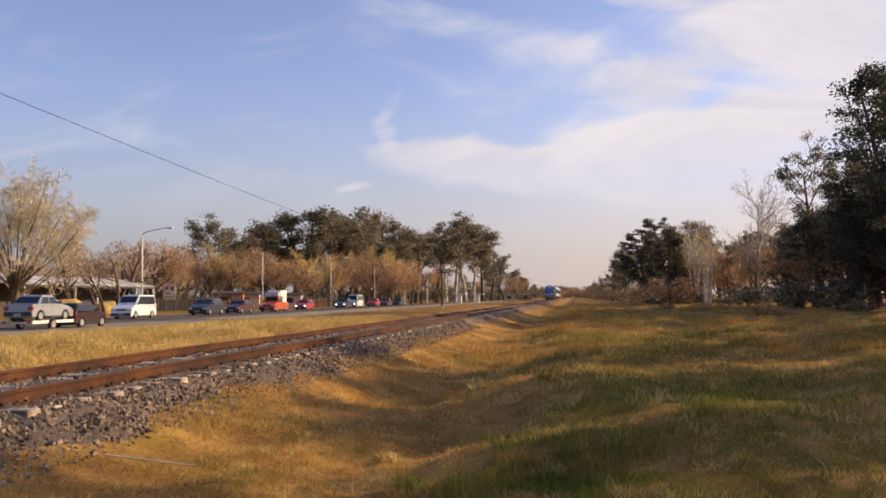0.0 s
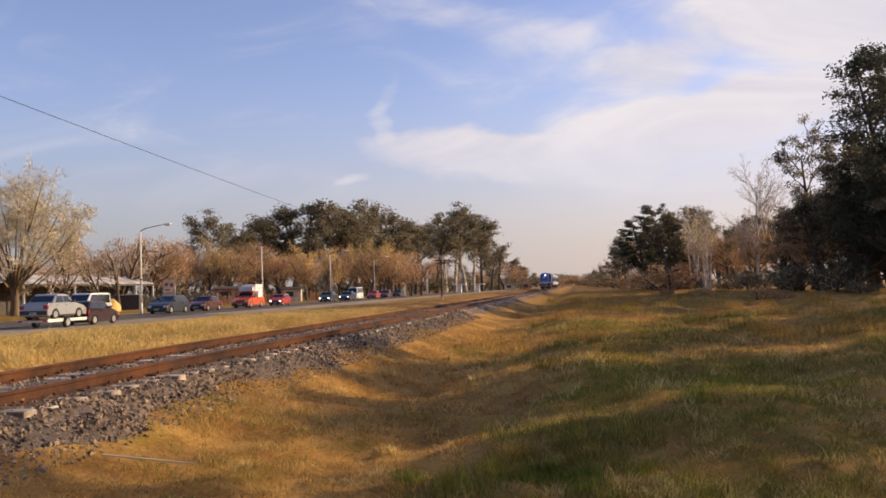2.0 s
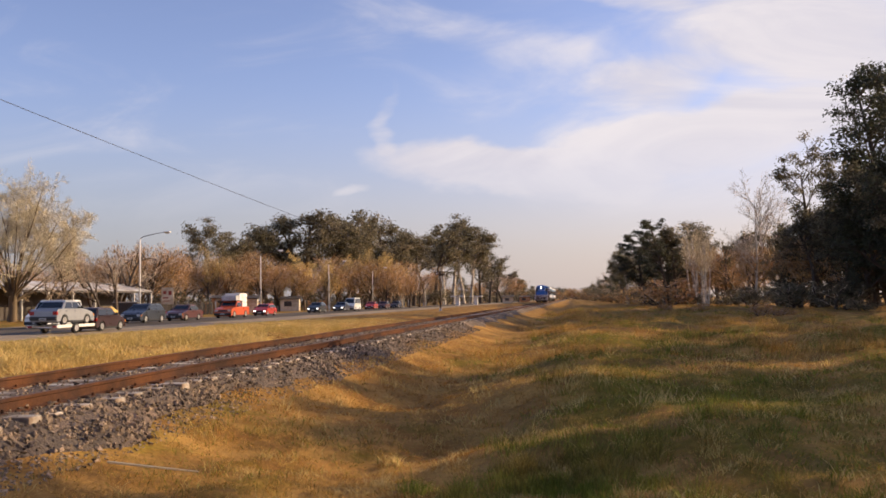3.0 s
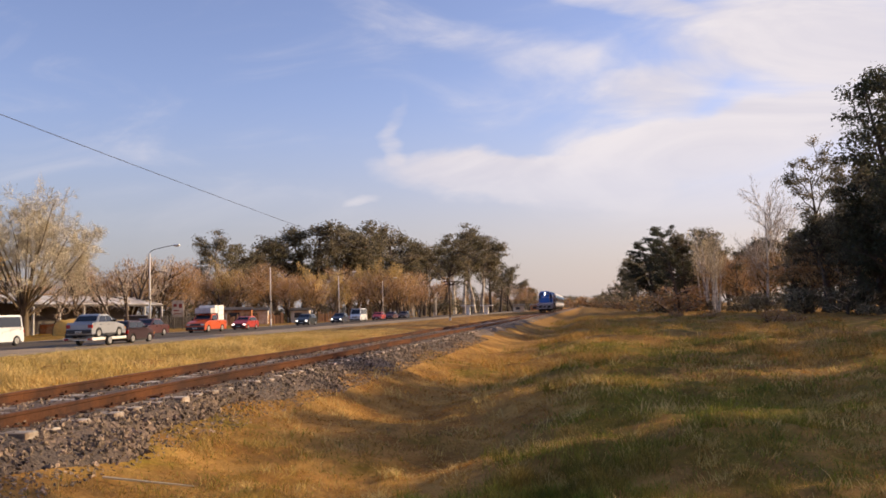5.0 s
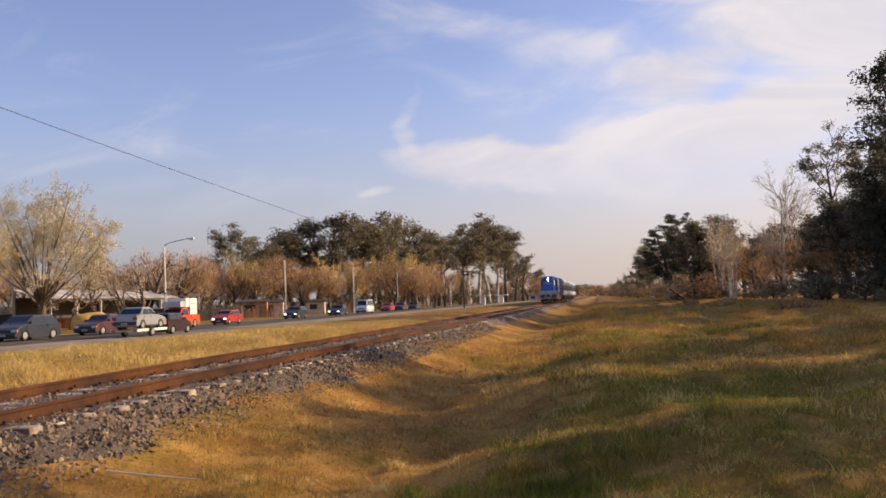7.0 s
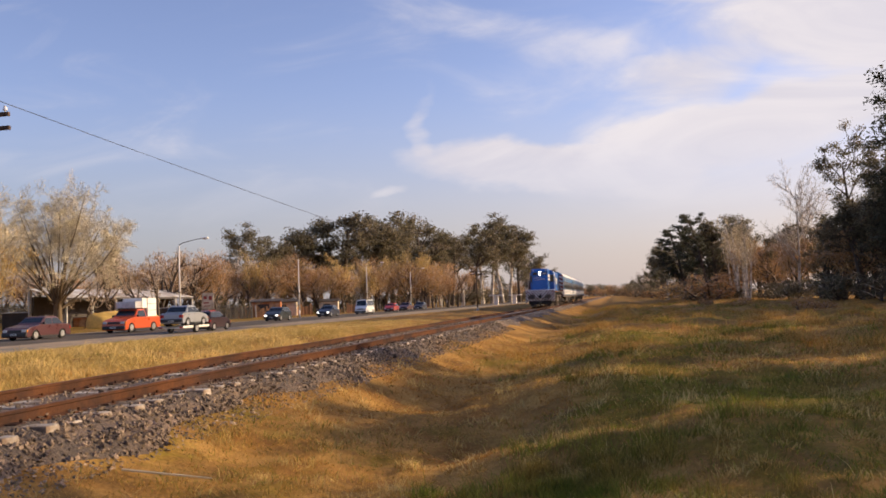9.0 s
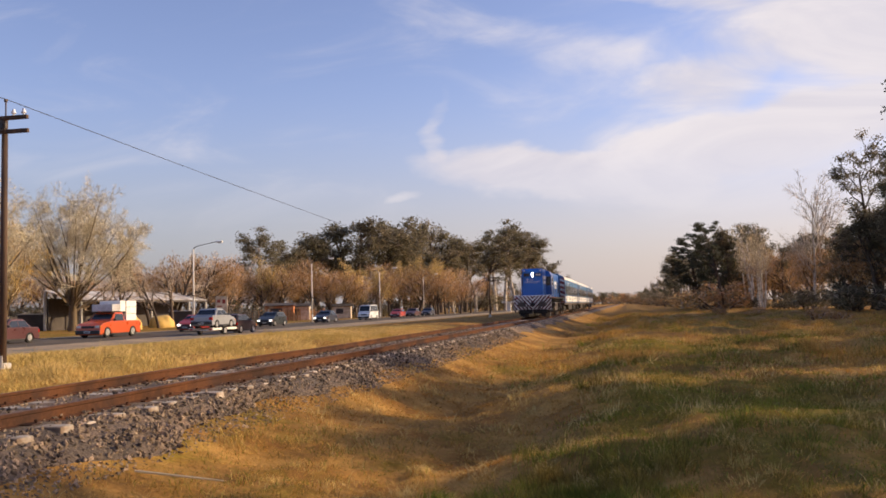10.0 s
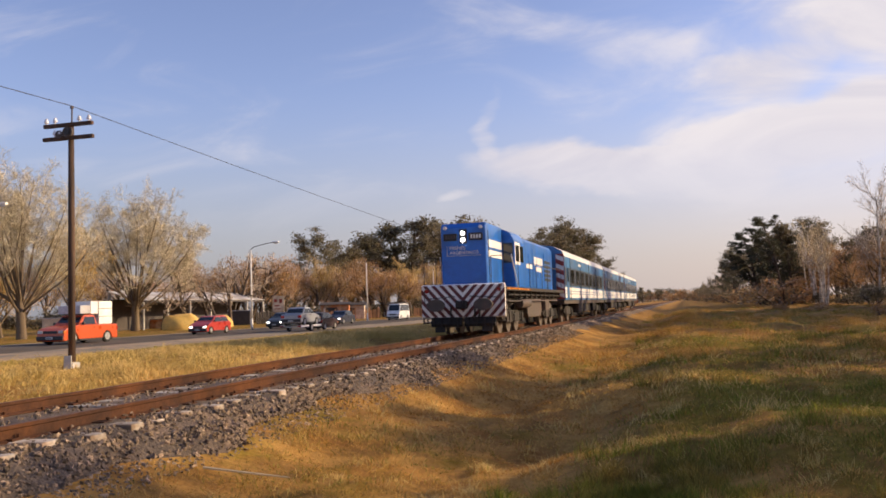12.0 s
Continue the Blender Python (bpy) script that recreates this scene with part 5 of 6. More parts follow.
def grow(r, p, d, length, rad, level, spec, out):
    """Grows one branch and its side branches. out collects (points, radii, level)."""
    n = spec["segs"][level]
    pts, radii = [p.copy()], [rad]
    end = rad * spec["taper"][level]
    for i in range(n):
        jit = spec["jitter"][level]
        d = (d + Vector((r.gauss(0, jit), r.gauss(0, jit), r.gauss(0, jit) + spec["lift"][level]))).normalized()
        p = p + d * (length / n)
        pts.append(p.copy())
        radii.append(rad + (end - rad) * (i + 1) / n)
    out.append((pts, radii, level))
    if level + 1 >= len(spec["count"]) + 1:
        return
    if level < len(spec["count"]):
        for k in range(spec["count"][level]):
            f = spec["from"][level] + (1 - spec["from"][level]) * (k + r.random()) / spec["count"][level]
            x = min(f * n, n - 0.001)
            i = int(x)
            q = pts[i].lerp(pts[i + 1], x - i)
            axis = (pts[i + 1] - pts[i]).normalized()
            a = r.uniform(0, 2 * math.pi) + k * 2.4
            u = axis.orthogonal().normalized()
            side = u * math.cos(a) + axis.cross(u) * math.sin(a)
            lo, hi = spec["fan"] if "fan" in spec and level == 0 else (0.7, 1.25)
            sp = radians(spec["angle"][level] * r.uniform(lo, hi))
            nd = axis * math.cos(sp) + side * math.sin(sp)
            shrink = (1 - spec["cone"][level] * f) * (1 - spec.get("dome", 0.0) * (level == 0) * sp)
            grow(r, q, nd, length * spec["ratio"][level] * shrink * (r.uniform(0.9, 1.05) if spec.get("even") and level == 0 else r.uniform(0.7, 1.2)), max(0.004, (radii[i] * spec.get("thin", 0.62))), level + 1, spec, out)


def tree_meshes(seed, spec):
    r = random.Random(seed)
    out = []
    stems = spec.get("stems", 1)
    for s in range(stems):
        a = 2 * math.pi * s / stems + r.random()
        lean = spec.get("lean", 0.05)
        d = Vector((math.cos(a) * lean * (stems > 1) + r.gauss(0, 0.03), math.sin(a) * lean * (stems > 1) + r.gauss(0, 0.03), 1)).normalized()
        off = Vector((math.cos(a), math.sin(a), 0)) * (0.25 * (stems > 1))
        grow(r, off + Vector((0, 0, -0.2)), d, spec["height"] * r.uniform(0.85, 1.0), spec["radius"], 0, spec, out)
    V, F, I = [], [], []
    for pts, radii, level in out:
        tube(pts, [max(q, spec["min_r"]) for q in radii], (7, 4, 3, 3, 3)[level], V, F, I, 1 if level >= spec["twig_level"] else 0)
    wood = mesh_from("trunk", V, F, [spec["bark"], spec["twig"]], I, smooth=True)
    leaves = None
    if spec.get("leaves"):
        g = np.random.default_rng(seed)
        cs = []
        for pts, radii, level in out:
            if level >= spec["leaf_level"]:
                for k in range(spec["leaves"]):
                    f = g.uniform(spec.get("leaf_from", 0.35), 1.0) * (len(pts) - 1)
                    i = min(int(f), len(pts) - 2)
                    cs.append(pts[i].lerp(pts[i + 1], f - i))
        C = np.array([tuple(c) for c in cs])
        n = len(C)
        C = C + g.normal(0, spec["spread"], (n, 3)) * np.array([1, 1, spec.get("flat", 0.7)])
        C[:, 2] -= spec.get("droop", 0.0) * g.random(n)
        s = spec["leaf"] * g.uniform(0.5, 1.35, n)
        A = g.normal(size=(n, 3))
        A /= np.linalg.norm(A, axis=1)[:, None]
        if spec.get("hang"):
            A = A * 0.35 + np.array([0, 0, -1.0])
            A /= np.linalg.norm(A, axis=1)[:, None]
        B = np.cross(A, g.normal(size=(n, 3)))
        B /= np.linalg.norm(B, axis=1)[:, None] + 1e-9
        asp = spec.get("aspect", 0.55)
        Q = np.zeros((n, 4, 3))
        Q[:, 0] = C - A * s[:, None]
        Q[:, 1] = C + B * (s * asp)[:, None] - A * (s * 0.15)[:, None]
        Q[:, 2] = C + A * s[:, None]
        Q[:, 3] = C - B * (s * asp)[:, None] + A * (s * 0.2)[:, None]
        leaves = mesh_from("crown", Q.reshape(-1, 3).tolist(), (np.arange(n)[:, None] * 4 + np.arange(4)).tolist(), spec["leaf_mat"])
    return wood, leaves


SPECS = dict(
    gum=dict(height=13, radius=0.34, min_r=0.03, segs=(7, 4, 3, 1), taper=(0.25, 0.3, 0.3, 0.3), jitter=(0.06, 0.16, 0.22, 0.3), lift=(0.0, 0.06, 0.02, 0.0), count=(12, 5, 3), ratio=(0.36, 0.5, 0.5), cone=(0.35, 0.3, 0.2),
             angle=(52, 48, 50), **{"from": (0.38, 0.25, 0.2)}, twig_level=3, bark=M["bark_dark"], twig=M["bark_dark"], leaves=28, leaf_level=3, leaf=0.15, spread=0.4, leaf_mat=M["leaf_dark"], flat=0.55),
    gum_pale=dict(height=14, radius=0.30, min_r=0.03, segs=(8, 5, 3, 2), taper=(0.25, 0.3, 0.3, 0.3), jitter=(0.08, 0.16, 0.22, 0.3), lift=(0.0, 0.10, 0.02, 0.0), count=(10, 5, 3), ratio=(0.34, 0.5, 0.5), cone=(0.3, 0.3, 0.2),
                  angle=(42, 48, 50), **{"from": (0.45, 0.3, 0.2)}, twig_level=3, bark=M["bark_pale"], twig=M["bark_dark"], leaves=52, leaf_level=3, leaf=0.125, spread=0.4, leaf_mat=M["leaf_dark"], flat=0.6),
    gum_airy=dict(height=14, radius=0.26, min_r=0.03, segs=(8, 5, 3, 2), taper=(0.25, 0.3, 0.3, 0.3), jitter=(0.09, 0.17, 0.22, 0.3), lift=(0.0, 0.10, 0.02, 0.0), count=(9, 5, 3), ratio=(0.36, 0.5, 0.5), cone=(0.3, 0.3, 0.2),
                  angle=(46, 48, 50), **{"from": (0.42, 0.35, 0.3)}, twig_level=3, bark=M["bark_dark"], twig=M["bark_dark"], leaves=50, leaf_level=3, leaf=0.1, spread=0.28, leaf_mat=M["leaf_dark"], flat=0.6),
    pine=dict(height=14, radius=0.32, min_r=0.03, segs=(9, 5, 3, 2), taper=(0.2, 0.3, 0.3, 0.3), jitter=(0.04, 0.12, 0.2, 0.3), lift=(0.0, 0.05, 0.03, 0.0), count=(18, 5, 3), ratio=(0.33, 0.45, 0.5), cone=(0.55, 0.3, 0.2),
              angle=(74, 50, 50), **{"from": (0.30, 0.3, 0.2)}, twig_level=3, bark=M["bark_dark"], twig=M["bark_dark"], leaves=34, leaf_level=3, leaf=0.13, spread=0.24, leaf_mat=M["leaf_pine"], flat=0.35, aspect=0.35),
    casuarina=dict(height=17, radius=0.34, min_r=0.025, segs=(9, 5, 3, 2), taper=(0.15, 0.3, 0.3, 0.3), jitter=(0.04, 0.14, 0.2, 0.3), lift=(0.0, 0.10, 0.02, -0.05), count=(26, 5, 3), ratio=(0.26, 0.5, 0.5), cone=(0.45, 0.3, 0.2),
                   angle=(58, 48, 50), **{"from": (0.08, 0.2, 0.2)}, twig_level=3, bark=M["bark_dark"], twig=M["bark_dark"], leaves=30, leaf_level=3, leaf=0.135, spread=0.26, leaf_mat=M["leaf_pine"], flat=0.8, aspect=0.4),
    willow=dict(height=2.7, radius=0.36, thin=0.34, min_r=0.011, fan=(0.1, 1.5), dome=0.2, segs=(4, 8, 4, 2, 1), taper=(0.75, 0.16, 0.3, 0.3, 0.5), jitter=(0.05, 0.085, 0.14, 0.18, 0.2), lift=(0.0, 0.045, 0.05, 0.0, -0.15), count=(30, 10, 7, 4), ratio=(3.4, 0.24, 0.5, 0.8), cone=(0.0, 0.25, 0.2, 0.1),
                angle=(44, 40, 40, 44), even=1, **{"from": (0.6, 0.42, 0.2, 0.2)}, twig_level=2, bark=M["bark_willow"], twig=M["twig_willow"], leaves=2, leaf_level=4, leaf=0.24, spread=0.12, leaf_mat=M["twig_willow"], aspect=0.03),
    bare=dict(height=6.5, radius=0.2, min_r=0.016, segs=(7, 5, 4, 2), taper=(0.3, 0.3, 0.3, 0.5), jitter=(0.09, 0.16, 0.18, 0.2), lift=(0.0, 0.06, 0.02, 0.0), count=(12, 7, 5), ratio=(0.5, 0.45, 0.45), cone=(0.4, 0.3, 0.2),
              angle=(48, 44, 44), **{"from": (0.3, 0.25, 0.2)}, twig_level=2, bark=M["bark_dark"], twig=M["twig_grey"]),
    poplar=dict(height=13, radius=0.2, min_r=0.014, segs=(10, 5, 4, 2), taper=(0.15, 0.3, 0.3, 0.5), jitter=(0.035, 0.12, 0.16, 0.2), lift=(0.0, 0.10, 0.06, 0.0), count=(14, 7, 6), ratio=(0.46, 0.45, 0.5), cone=(0.35, 0.3, 0.2),
                angle=(42, 36, 38), **{"from": (0.28, 0.25, 0.2)}, twig_level=2, bark=M["bark_birch"], twig=M["twig_grey"]),
    birch=dict(height=11.5, radius=0.2, min_r=0.016, stems=3, lean=0.14, segs=(8, 4, 3, 2), taper=(0.18, 0.3, 0.3, 0.5), jitter=(0.025, 0.12, 0.16, 0.2), lift=(0.0, 0.10, 0.04, 0.0), count=(11, 6, 5), ratio=(0.27, 0.45, 0.5), cone=(0.3, 0.3, 0.2),
               angle=(36, 40, 44), **{"from": (0.5, 0.3, 0.2)}, twig_level=2, bark=M["bark_birch"], twig=M["twig_gold"]),
    russet=dict(height=5.8, radius=0.2, min_r=0.02, segs=(5, 4, 3, 1), taper=(0.4, 0.3, 0.3, 0.5), jitter=(0.08, 0.14, 0.18, 0.2), lift=(0.0, 0.08, 0.02, -0.05), count=(10, 6, 3), ratio=(0.72, 0.45, 0.5), cone=(0.3, 0.3, 0.2),
                angle=(44, 40, 44), **{"from": (0.25, 0.25, 0.2)}, twig_level=2, bark=M["bark_dark"], twig=M["twig_grey"], leaves=17, leaf_level=3, leaf=0.158, spread=0.42, leaf_mat=M["leaf_brown"], aspect=0.16, hang=1),
    golden=dict(height=6.4, radius=0.22, min_r=0.02, segs=(6, 6, 4, 2), taper=(0.4, 0.3, 0.3, 0.5), jitter=(0.06, 0.12, 0.16, 0.2), lift=(0.0, 0.09, 0.03, -0.1), count=(11, 6, 4), ratio=(0.85, 0.42, 0.5), cone=(0.3, 0.3, 0.2),
                angle=(32, 36, 44), **{"from": (0.25, 0.25, 0.2)}, twig_level=2, bark=M["bark_willow"], twig=M["twig_gold"], leaves=13, leaf_level=3, leaf=0.18, spread=0.26, leaf_mat=M["leaf_gold"], aspect=0.12, hang=1, droop=0.4),
    shrub=dict(height=1.6, radius=0.06, min_r=0.012, stems=4, lean=0.55, segs=(3, 2, 1), taper=(0.4, 0.4, 0.5), jitter=(0.12, 0.2, 0.25), lift=(0.0, 0.05, 0.0), count=(5, 3), ratio=(0.5, 0.5), cone=(0.2, 0.2),
               angle=(45, 45), **{"from": (0.2, 0.2)}, twig_level=1, bark=M["bark_dark"], twig=M["twig_grey"], leaves=18, leaf_level=2, leaf=0.1, spread=0.16, leaf_mat=M["leaf_brown"], aspect=0.4),
    thicket=dict(height=2.6, radius=0.07, min_r=0.014, stems=4, lean=0.45, segs=(3, 2, 1), taper=(0.4, 0.4, 0.5), jitter=(0.12, 0.2, 0.25), lift=(0.0, 0.05, 0.0), count=(6, 3), ratio=(0.5, 0.5), cone=(0.2, 0.2),
                 angle=(45, 45), **{"from": (0.1, 0.2)}, twig_level=1, bark=M["bark_dark"], twig=M["twig_grey"], leaves=20, leaf_level=2, leaf=0.13, spread=0.26, leaf_mat=M["leaf_dark"], aspect=0.45),
)
NAMES = dict(
    gum=("gum_tree", "tall dark evergreen tree with a clumped crown", "tree"), gum_pale=("pale_gum_tree", "tall evergreen with pale trunk and open crown", "tree"), pine=("pine_tree", "dark pine with layered boughs", "tree"),
    gum_airy=("open_gum_tree", "tall evergreen whose dark limbs show through an airy crown", "tree"), casuarina=("dense_evergreen", "tall dense dark evergreen at the wood's edge", "tree"), willow=("bare_willow", "leafless domed willow with fine olive-grey twigs", "tree"),
    bare=("bare_tree", "leafless grey-brown winter tree", "tree"), poplar=("bare_poplar", "leafless slender pale poplar", "tree"), birch=("pale_stemmed_tree", "leafless tree with several pale stems", "tree"),
    russet=("russet_tree", "brown tree with dry hanging leaves", "tree"), golden=("golden_willow", "golden-brown willow with drooping twigs", "tree"),
    shrub=("dry_shrub", "low brown dry shrub", "shrub"), thicket=("dark_thicket", "dark green undergrowth bush", "shrub"))
PROTO = {}


def tree(kind, x, y, height=None, seed=0, turn=0.0, wide=1.0):
    """One tree: its trunk with limbs, and its crown, scaled evenly to the height given."""
    key = (kind, seed)
    if key not in PROTO:
        wood, crown = tree_meshes(seed * 31 + len(kind), SPECS[kind])
        top = max(v.co.z for v in (crown or wood).vertices)
        PROTO[key] = (wood, crown, top)
    wood, crown, top = PROTO[key]
    s = (height or top) * (OUT if x < -24 else 1.0) / top
    name, label, cat = NAMES[kind]
    group = "shrubs" if cat == "shrub" else "trees along the line"
    t = thing(name, label, cat, group=group)
    t.matrix_basis = pose(x, y, float(land(x, y)), 0, 0, turn) @ Matrix.Diagonal((s * wide, s * wide, s, 1))
    child("trunk", wood, t)
    if crown:
        child("crown", crown, t)
    return t


def by_bearing(az, dist):
    """The place at that bearing (degrees left of the line) and distance along the line, in units of the roadside plan."""
    return -math.tan(radians(az)) * dist * OUT, dist * OUT


R = random.Random(21)
# left of the road: two willows, then a bare tree, then russet and golden trees in front of tall gums
tree("willow", -55.4, 79.2, 13.0, 1, 20, 1.0)
tree("willow", -50.6, 57.6, 13.0, 2, 130, 1.0)
tree("willow", -67.0, 72.0, 10.5, 1, 200, 0.9)
tree("willow", -59.0, 56.4, 9.5, 2, 300, 0.9)
tree("golden", -55.2, 69.0, 9.0, 1, 40)
tree("golden", -60.5, 76.0, 8.6, 2, 90)
tree("golden", -57.0, 62.5, 6.0, 2, 190)
for az, d, h, k in ((33.4, 66, 5.2, 1), (31.8, 70, 6.6, 2), (30.0, 72, 5.6, 1), (29.2, 77, 6.4, 2), (35.2, 70, 5.4, 2)):
    tree("bare", *by_bearing(az, d), h, k, az * 50)
for az, d, h, k in ((30.5, 80, 8.2, 1), (29.0, 92, 8.6, 2), (27.9, 98, 8.8, 1), (32.2, 95, 8.6, 2), (26.6, 110, 9.0, 2), (25.6, 118, 9.0, 1), (24.9, 125, 8.2, 2)):
    tree("bare", *by_bearing(az, d), h, k, R.uniform(0, 360))
for i in range(40):
    az = 29.5 - i * 0.5 + R.uniform(-0.3, 0.3)
    d = 96 + i * 1.5 + R.uniform(-8, 14)
    tree("russet", *by_bearing(az, d), R.uniform(6.4, 9.4), 1 + i % 3, R.uniform(0, 360), R.uniform(1.0, 1.25))
for az, d, h in ((23.0, 112, 9.6), (21.7, 118, 7.4), (19.4, 122, 8.4), (17.6, 124, 9.2), (16.4, 128, 8.0), (13.7, 140, 10.8), (14.8, 138, 9.4), (12.6, 146, 9.8), (10.9, 165, 8.2)):
    tree("golden", *by_bearing(az, d), h, 1 + int(az) % 2, R.uniform(0, 360))
for az, d, h, kind in ((24.0, 138, 14.8, "gum_pale"), (22.6, 150, 13.2, "gum"), (21.2, 152, 12.2, "gum"), (20.0, 158, 14.6, "gum"), (19.0, 160, 16.2, "gum"), (18.2, 163, 17.2, "gum"), (17.3, 165, 18.0, "gum"), (16.3, 170, 17.8, "gum"),
                       (15.3, 172, 16.4, "gum"), (14.4, 180, 17.8, "gum"), (13.6, 184, 19.6, "gum"), (12.9, 186, 19.8, "gum"), (12.1, 190, 17.4, "gum"), (11.3, 192, 14.8, "gum_pale"), (10.5, 196, 15.4, "gum"),
                       (9.8, 204, 16.4, "gum_pale"), (9.1, 212, 18.6, "gum"), (8.5, 222, 18.0, "gum_pale"), (7.9, 230, 20.5, "gum_pale"), (7.2, 238, 23.4, "gum_pale"), (6.7, 246, 20.8, "gum_pale"), (6.1, 262, 17.0, "gum"),
                       (5.5, 280, 15.0, "gum"), (5.0, 300, 14.0, "bare"), (4.6, 310, 13.6, "bare"), (4.2, 330, 11.5, "gum"), (3.7, 350, 10.6, "pine"), (3.2, 380, 9.0, "gum"), (2.6, 430, 8.5, "gum"), (2.1, 480, 8.0, "gum"), (1.6, 540, 8.0, "gum")):
    tree(kind, *by_bearing(az, d), h * 1.09, 1 + int(az * 10) % 3, R.uniform(0, 360), R.uniform(1.15, 1.4) if kind != "pine" else 1.0)
for i in range(22):
    az = 13.0 - i * 0.47
    d = 176 + i * 8
    tree("russet" if i % 4 else "gum", *by_bearing(az, d), R.uniform(6.0, 10.5), 1 + i % 3, R.uniform(0, 360), 1.2)
for i in range(16):
    az = 29.5 + i * 1.05
    tree("russet" if i % 3 else "bare", *by_bearing(az, 96 + R.uniform(-4, 22)), R.uniform(7.0, 9.6), 1 + i % 2, R.uniform(0, 360), 1.2)
    tree("thicket", *by_bearing(az + 0.5, 92 + R.uniform(-6, 6)), R.uniform(1.8, 3.0), 1 + i % 2, R.uniform(0, 360), 1.9)
for i in range(12):
    az = 31 - i * 1.5 + R.uniform(-0.4, 0.4)
    tree("thicket", *by_bearing(az, 90 + i * 4.5), R.uniform(1.8, 3.4), 1 + i % 2, R.uniform(0, 360), 1.6)
# right of the line: the edge of a wood
for x, y, h, kind, wide in ((28.4, 77, 19.4, "casuarina", 1.2), (29.3, 82, 23.3, "casuarina", 1.2), (25.8, 82, 10.6, "casuarina", 1.4), (27.9, 72, 13.5, "casuarina", 1.4), (26.5, 90, 16.0, "gum_pale", 0.85), (24.6, 94, 18.6, "gum_airy", 1.0), (25.5, 88, 11.0, "gum", 1.2), (29.3, 96, 15.2, "casuarina", 1.1), (34.6, 72, 19.2, "casuarina", 1.2),
                            (25.3, 104, 11.5, "gum", 1.2), (22.6, 114, 17.9, "poplar", 1.0), (24.3, 117, 17.4, "poplar", 1.0), (23.3, 122, 15.0, "poplar", 1.0), (18.1, 127, 10.1, "birch", 1.0), (18.6, 136, 12.6, "birch", 1.0), (19.5, 141, 11.9, "birch", 1.1),
                            (17.5, 121, 11.0, "birch", 0.9), (19.0, 147, 11.7, "birch", 1.0), (15.0, 145, 14.4, "pine", 1.1), (13.6, 152, 14.8, "pine", 1.2), (17.0, 150, 13.6, "gum", 1.2), (13.0, 165, 13.2, "pine", 1.1), (14.0, 185, 12.0, "gum", 1.2), (10.6, 200, 13.0, "pine", 1.0),
                            (11.2, 230, 11.4, "gum", 1.1), (10.2, 250, 10.6, "pine", 1.0), (12.5, 262, 9.0, "bare", 1.2), (9.6, 300, 9.0, "gum", 1.2), (11.6, 320, 9.0, "bare", 1.2), (8.6, 370, 7.8, "gum", 1.2), (9.0, 430, 7.5, "gum", 1.3), (7.5, 520, 7.5, "gum", 1.3)):
    tree(kind, x, y, h, 1 + int(y) % 2, R.uniform(0, 360), wide)
for i in range(16):
    y = 76 + i * 7.0
    tree("russet", 23.5 + R.uniform(-0.5, 4.0) - i * 0.25, y + 14, R.uniform(6.0, 9.0), 1 + i % 3, R.uniform(0, 360), 1.2)
for i in range(26):
    y = 76 + i * 5.4
    tree("thicket", 22.5 + R.uniform(-1.0, 2.0) - i * 0.26, y, R.uniform(1.2, 3.0), 1 + i % 2, R.uniform(0, 360), 1.7)
for i in range(16):
    tree("casuarina" if i % 3 else "gum", 27.0 + R.uniform(-0.6, 6), 71 + i * 2.6, R.uniform(9.0, 13.0), 1 + i % 2, R.uniform(0, 360), 1.5)
for i in range(9):
    tree("gum", 38 + R.uniform(-2, 5), 84 + i * 6 + 60 * (i > 4), R.uniform(12, 16), 1 + i % 3, R.uniform(0, 360), 1.2)
for i in range(10):
    tree("shrub", R.uniform(6, 15), R.uniform(48, 110), R.uniform(0.5, 1.0), 1 + i % 2, R.uniform(0, 360), 1.6)
for i in range(30):
    y = 136 + i * 9 + i * i * 0.28
    tree("thicket" if i % 3 else "shrub", 14.6 - i * 0.18 + R.uniform(-0.8, 1.6), y, R.uniform(2.6, 4.6) * (1 if y < 260 else 1.5), 1 + i % 2, R.uniform(0, 360), 1.9)
for i in range(14):
    y = 250 + i * 26
    tree("thicket", -41 - R.uniform(0, 3) + i * 0.5, y, R.uniform(3.0, 5.5), 1 + i % 2, R.uniform(0, 360), 2.0)
for x, y, h in ((19.5, 97, 7.6), (20.5, 104, 8.2), (18.8, 112, 7.4), (20.4, 120, 8.6), (19.0, 128, 8.0), (17.8, 137, 8.4), (17.0, 146, 7.6), (15.6, 160, 7.0), (14.4, 176, 6.6), (13.4, 196, 6.4), (12.2, 222, 6.0)):
    tree("russet", x + 3.5, y + 32, h * 1.15, 1 + int(x) % 3, R.uniform(0, 360), 1.35)
for x, y, h in ((16.6, 156, 11.5), (15.0, 170, 12.0), (13.2, 178, 11.0), (12.4, 215, 10.5)):
    tree("gum", x, y, h, 1 + int(y) % 3, R.uniform(0, 360), 1.3)
for x, y, h, kind in ((18.6, 166, 14.6, "gum"), (23.6, 170, 15.4, "gum_pale"), (21.0, 160, 13.0, "gum"), (10.6, 178, 11.5, "gum_pale"), (24.0, 92, 9.5, "gum"), (26.5, 98, 11.0, "gum"), (25.0, 104, 9.0, "casuarina"), (28.5, 108, 11.0, "gum"), (24.6, 112, 7.0, "gum"), (27.0, 118, 9.6, "gum_airy"), (24.0, 124, 8.4, "gum"), (22.6, 134, 9.4, "gum")):
    tree(kind, x, y, h, 1 + int(y) % 3, y * 37, 1.3)
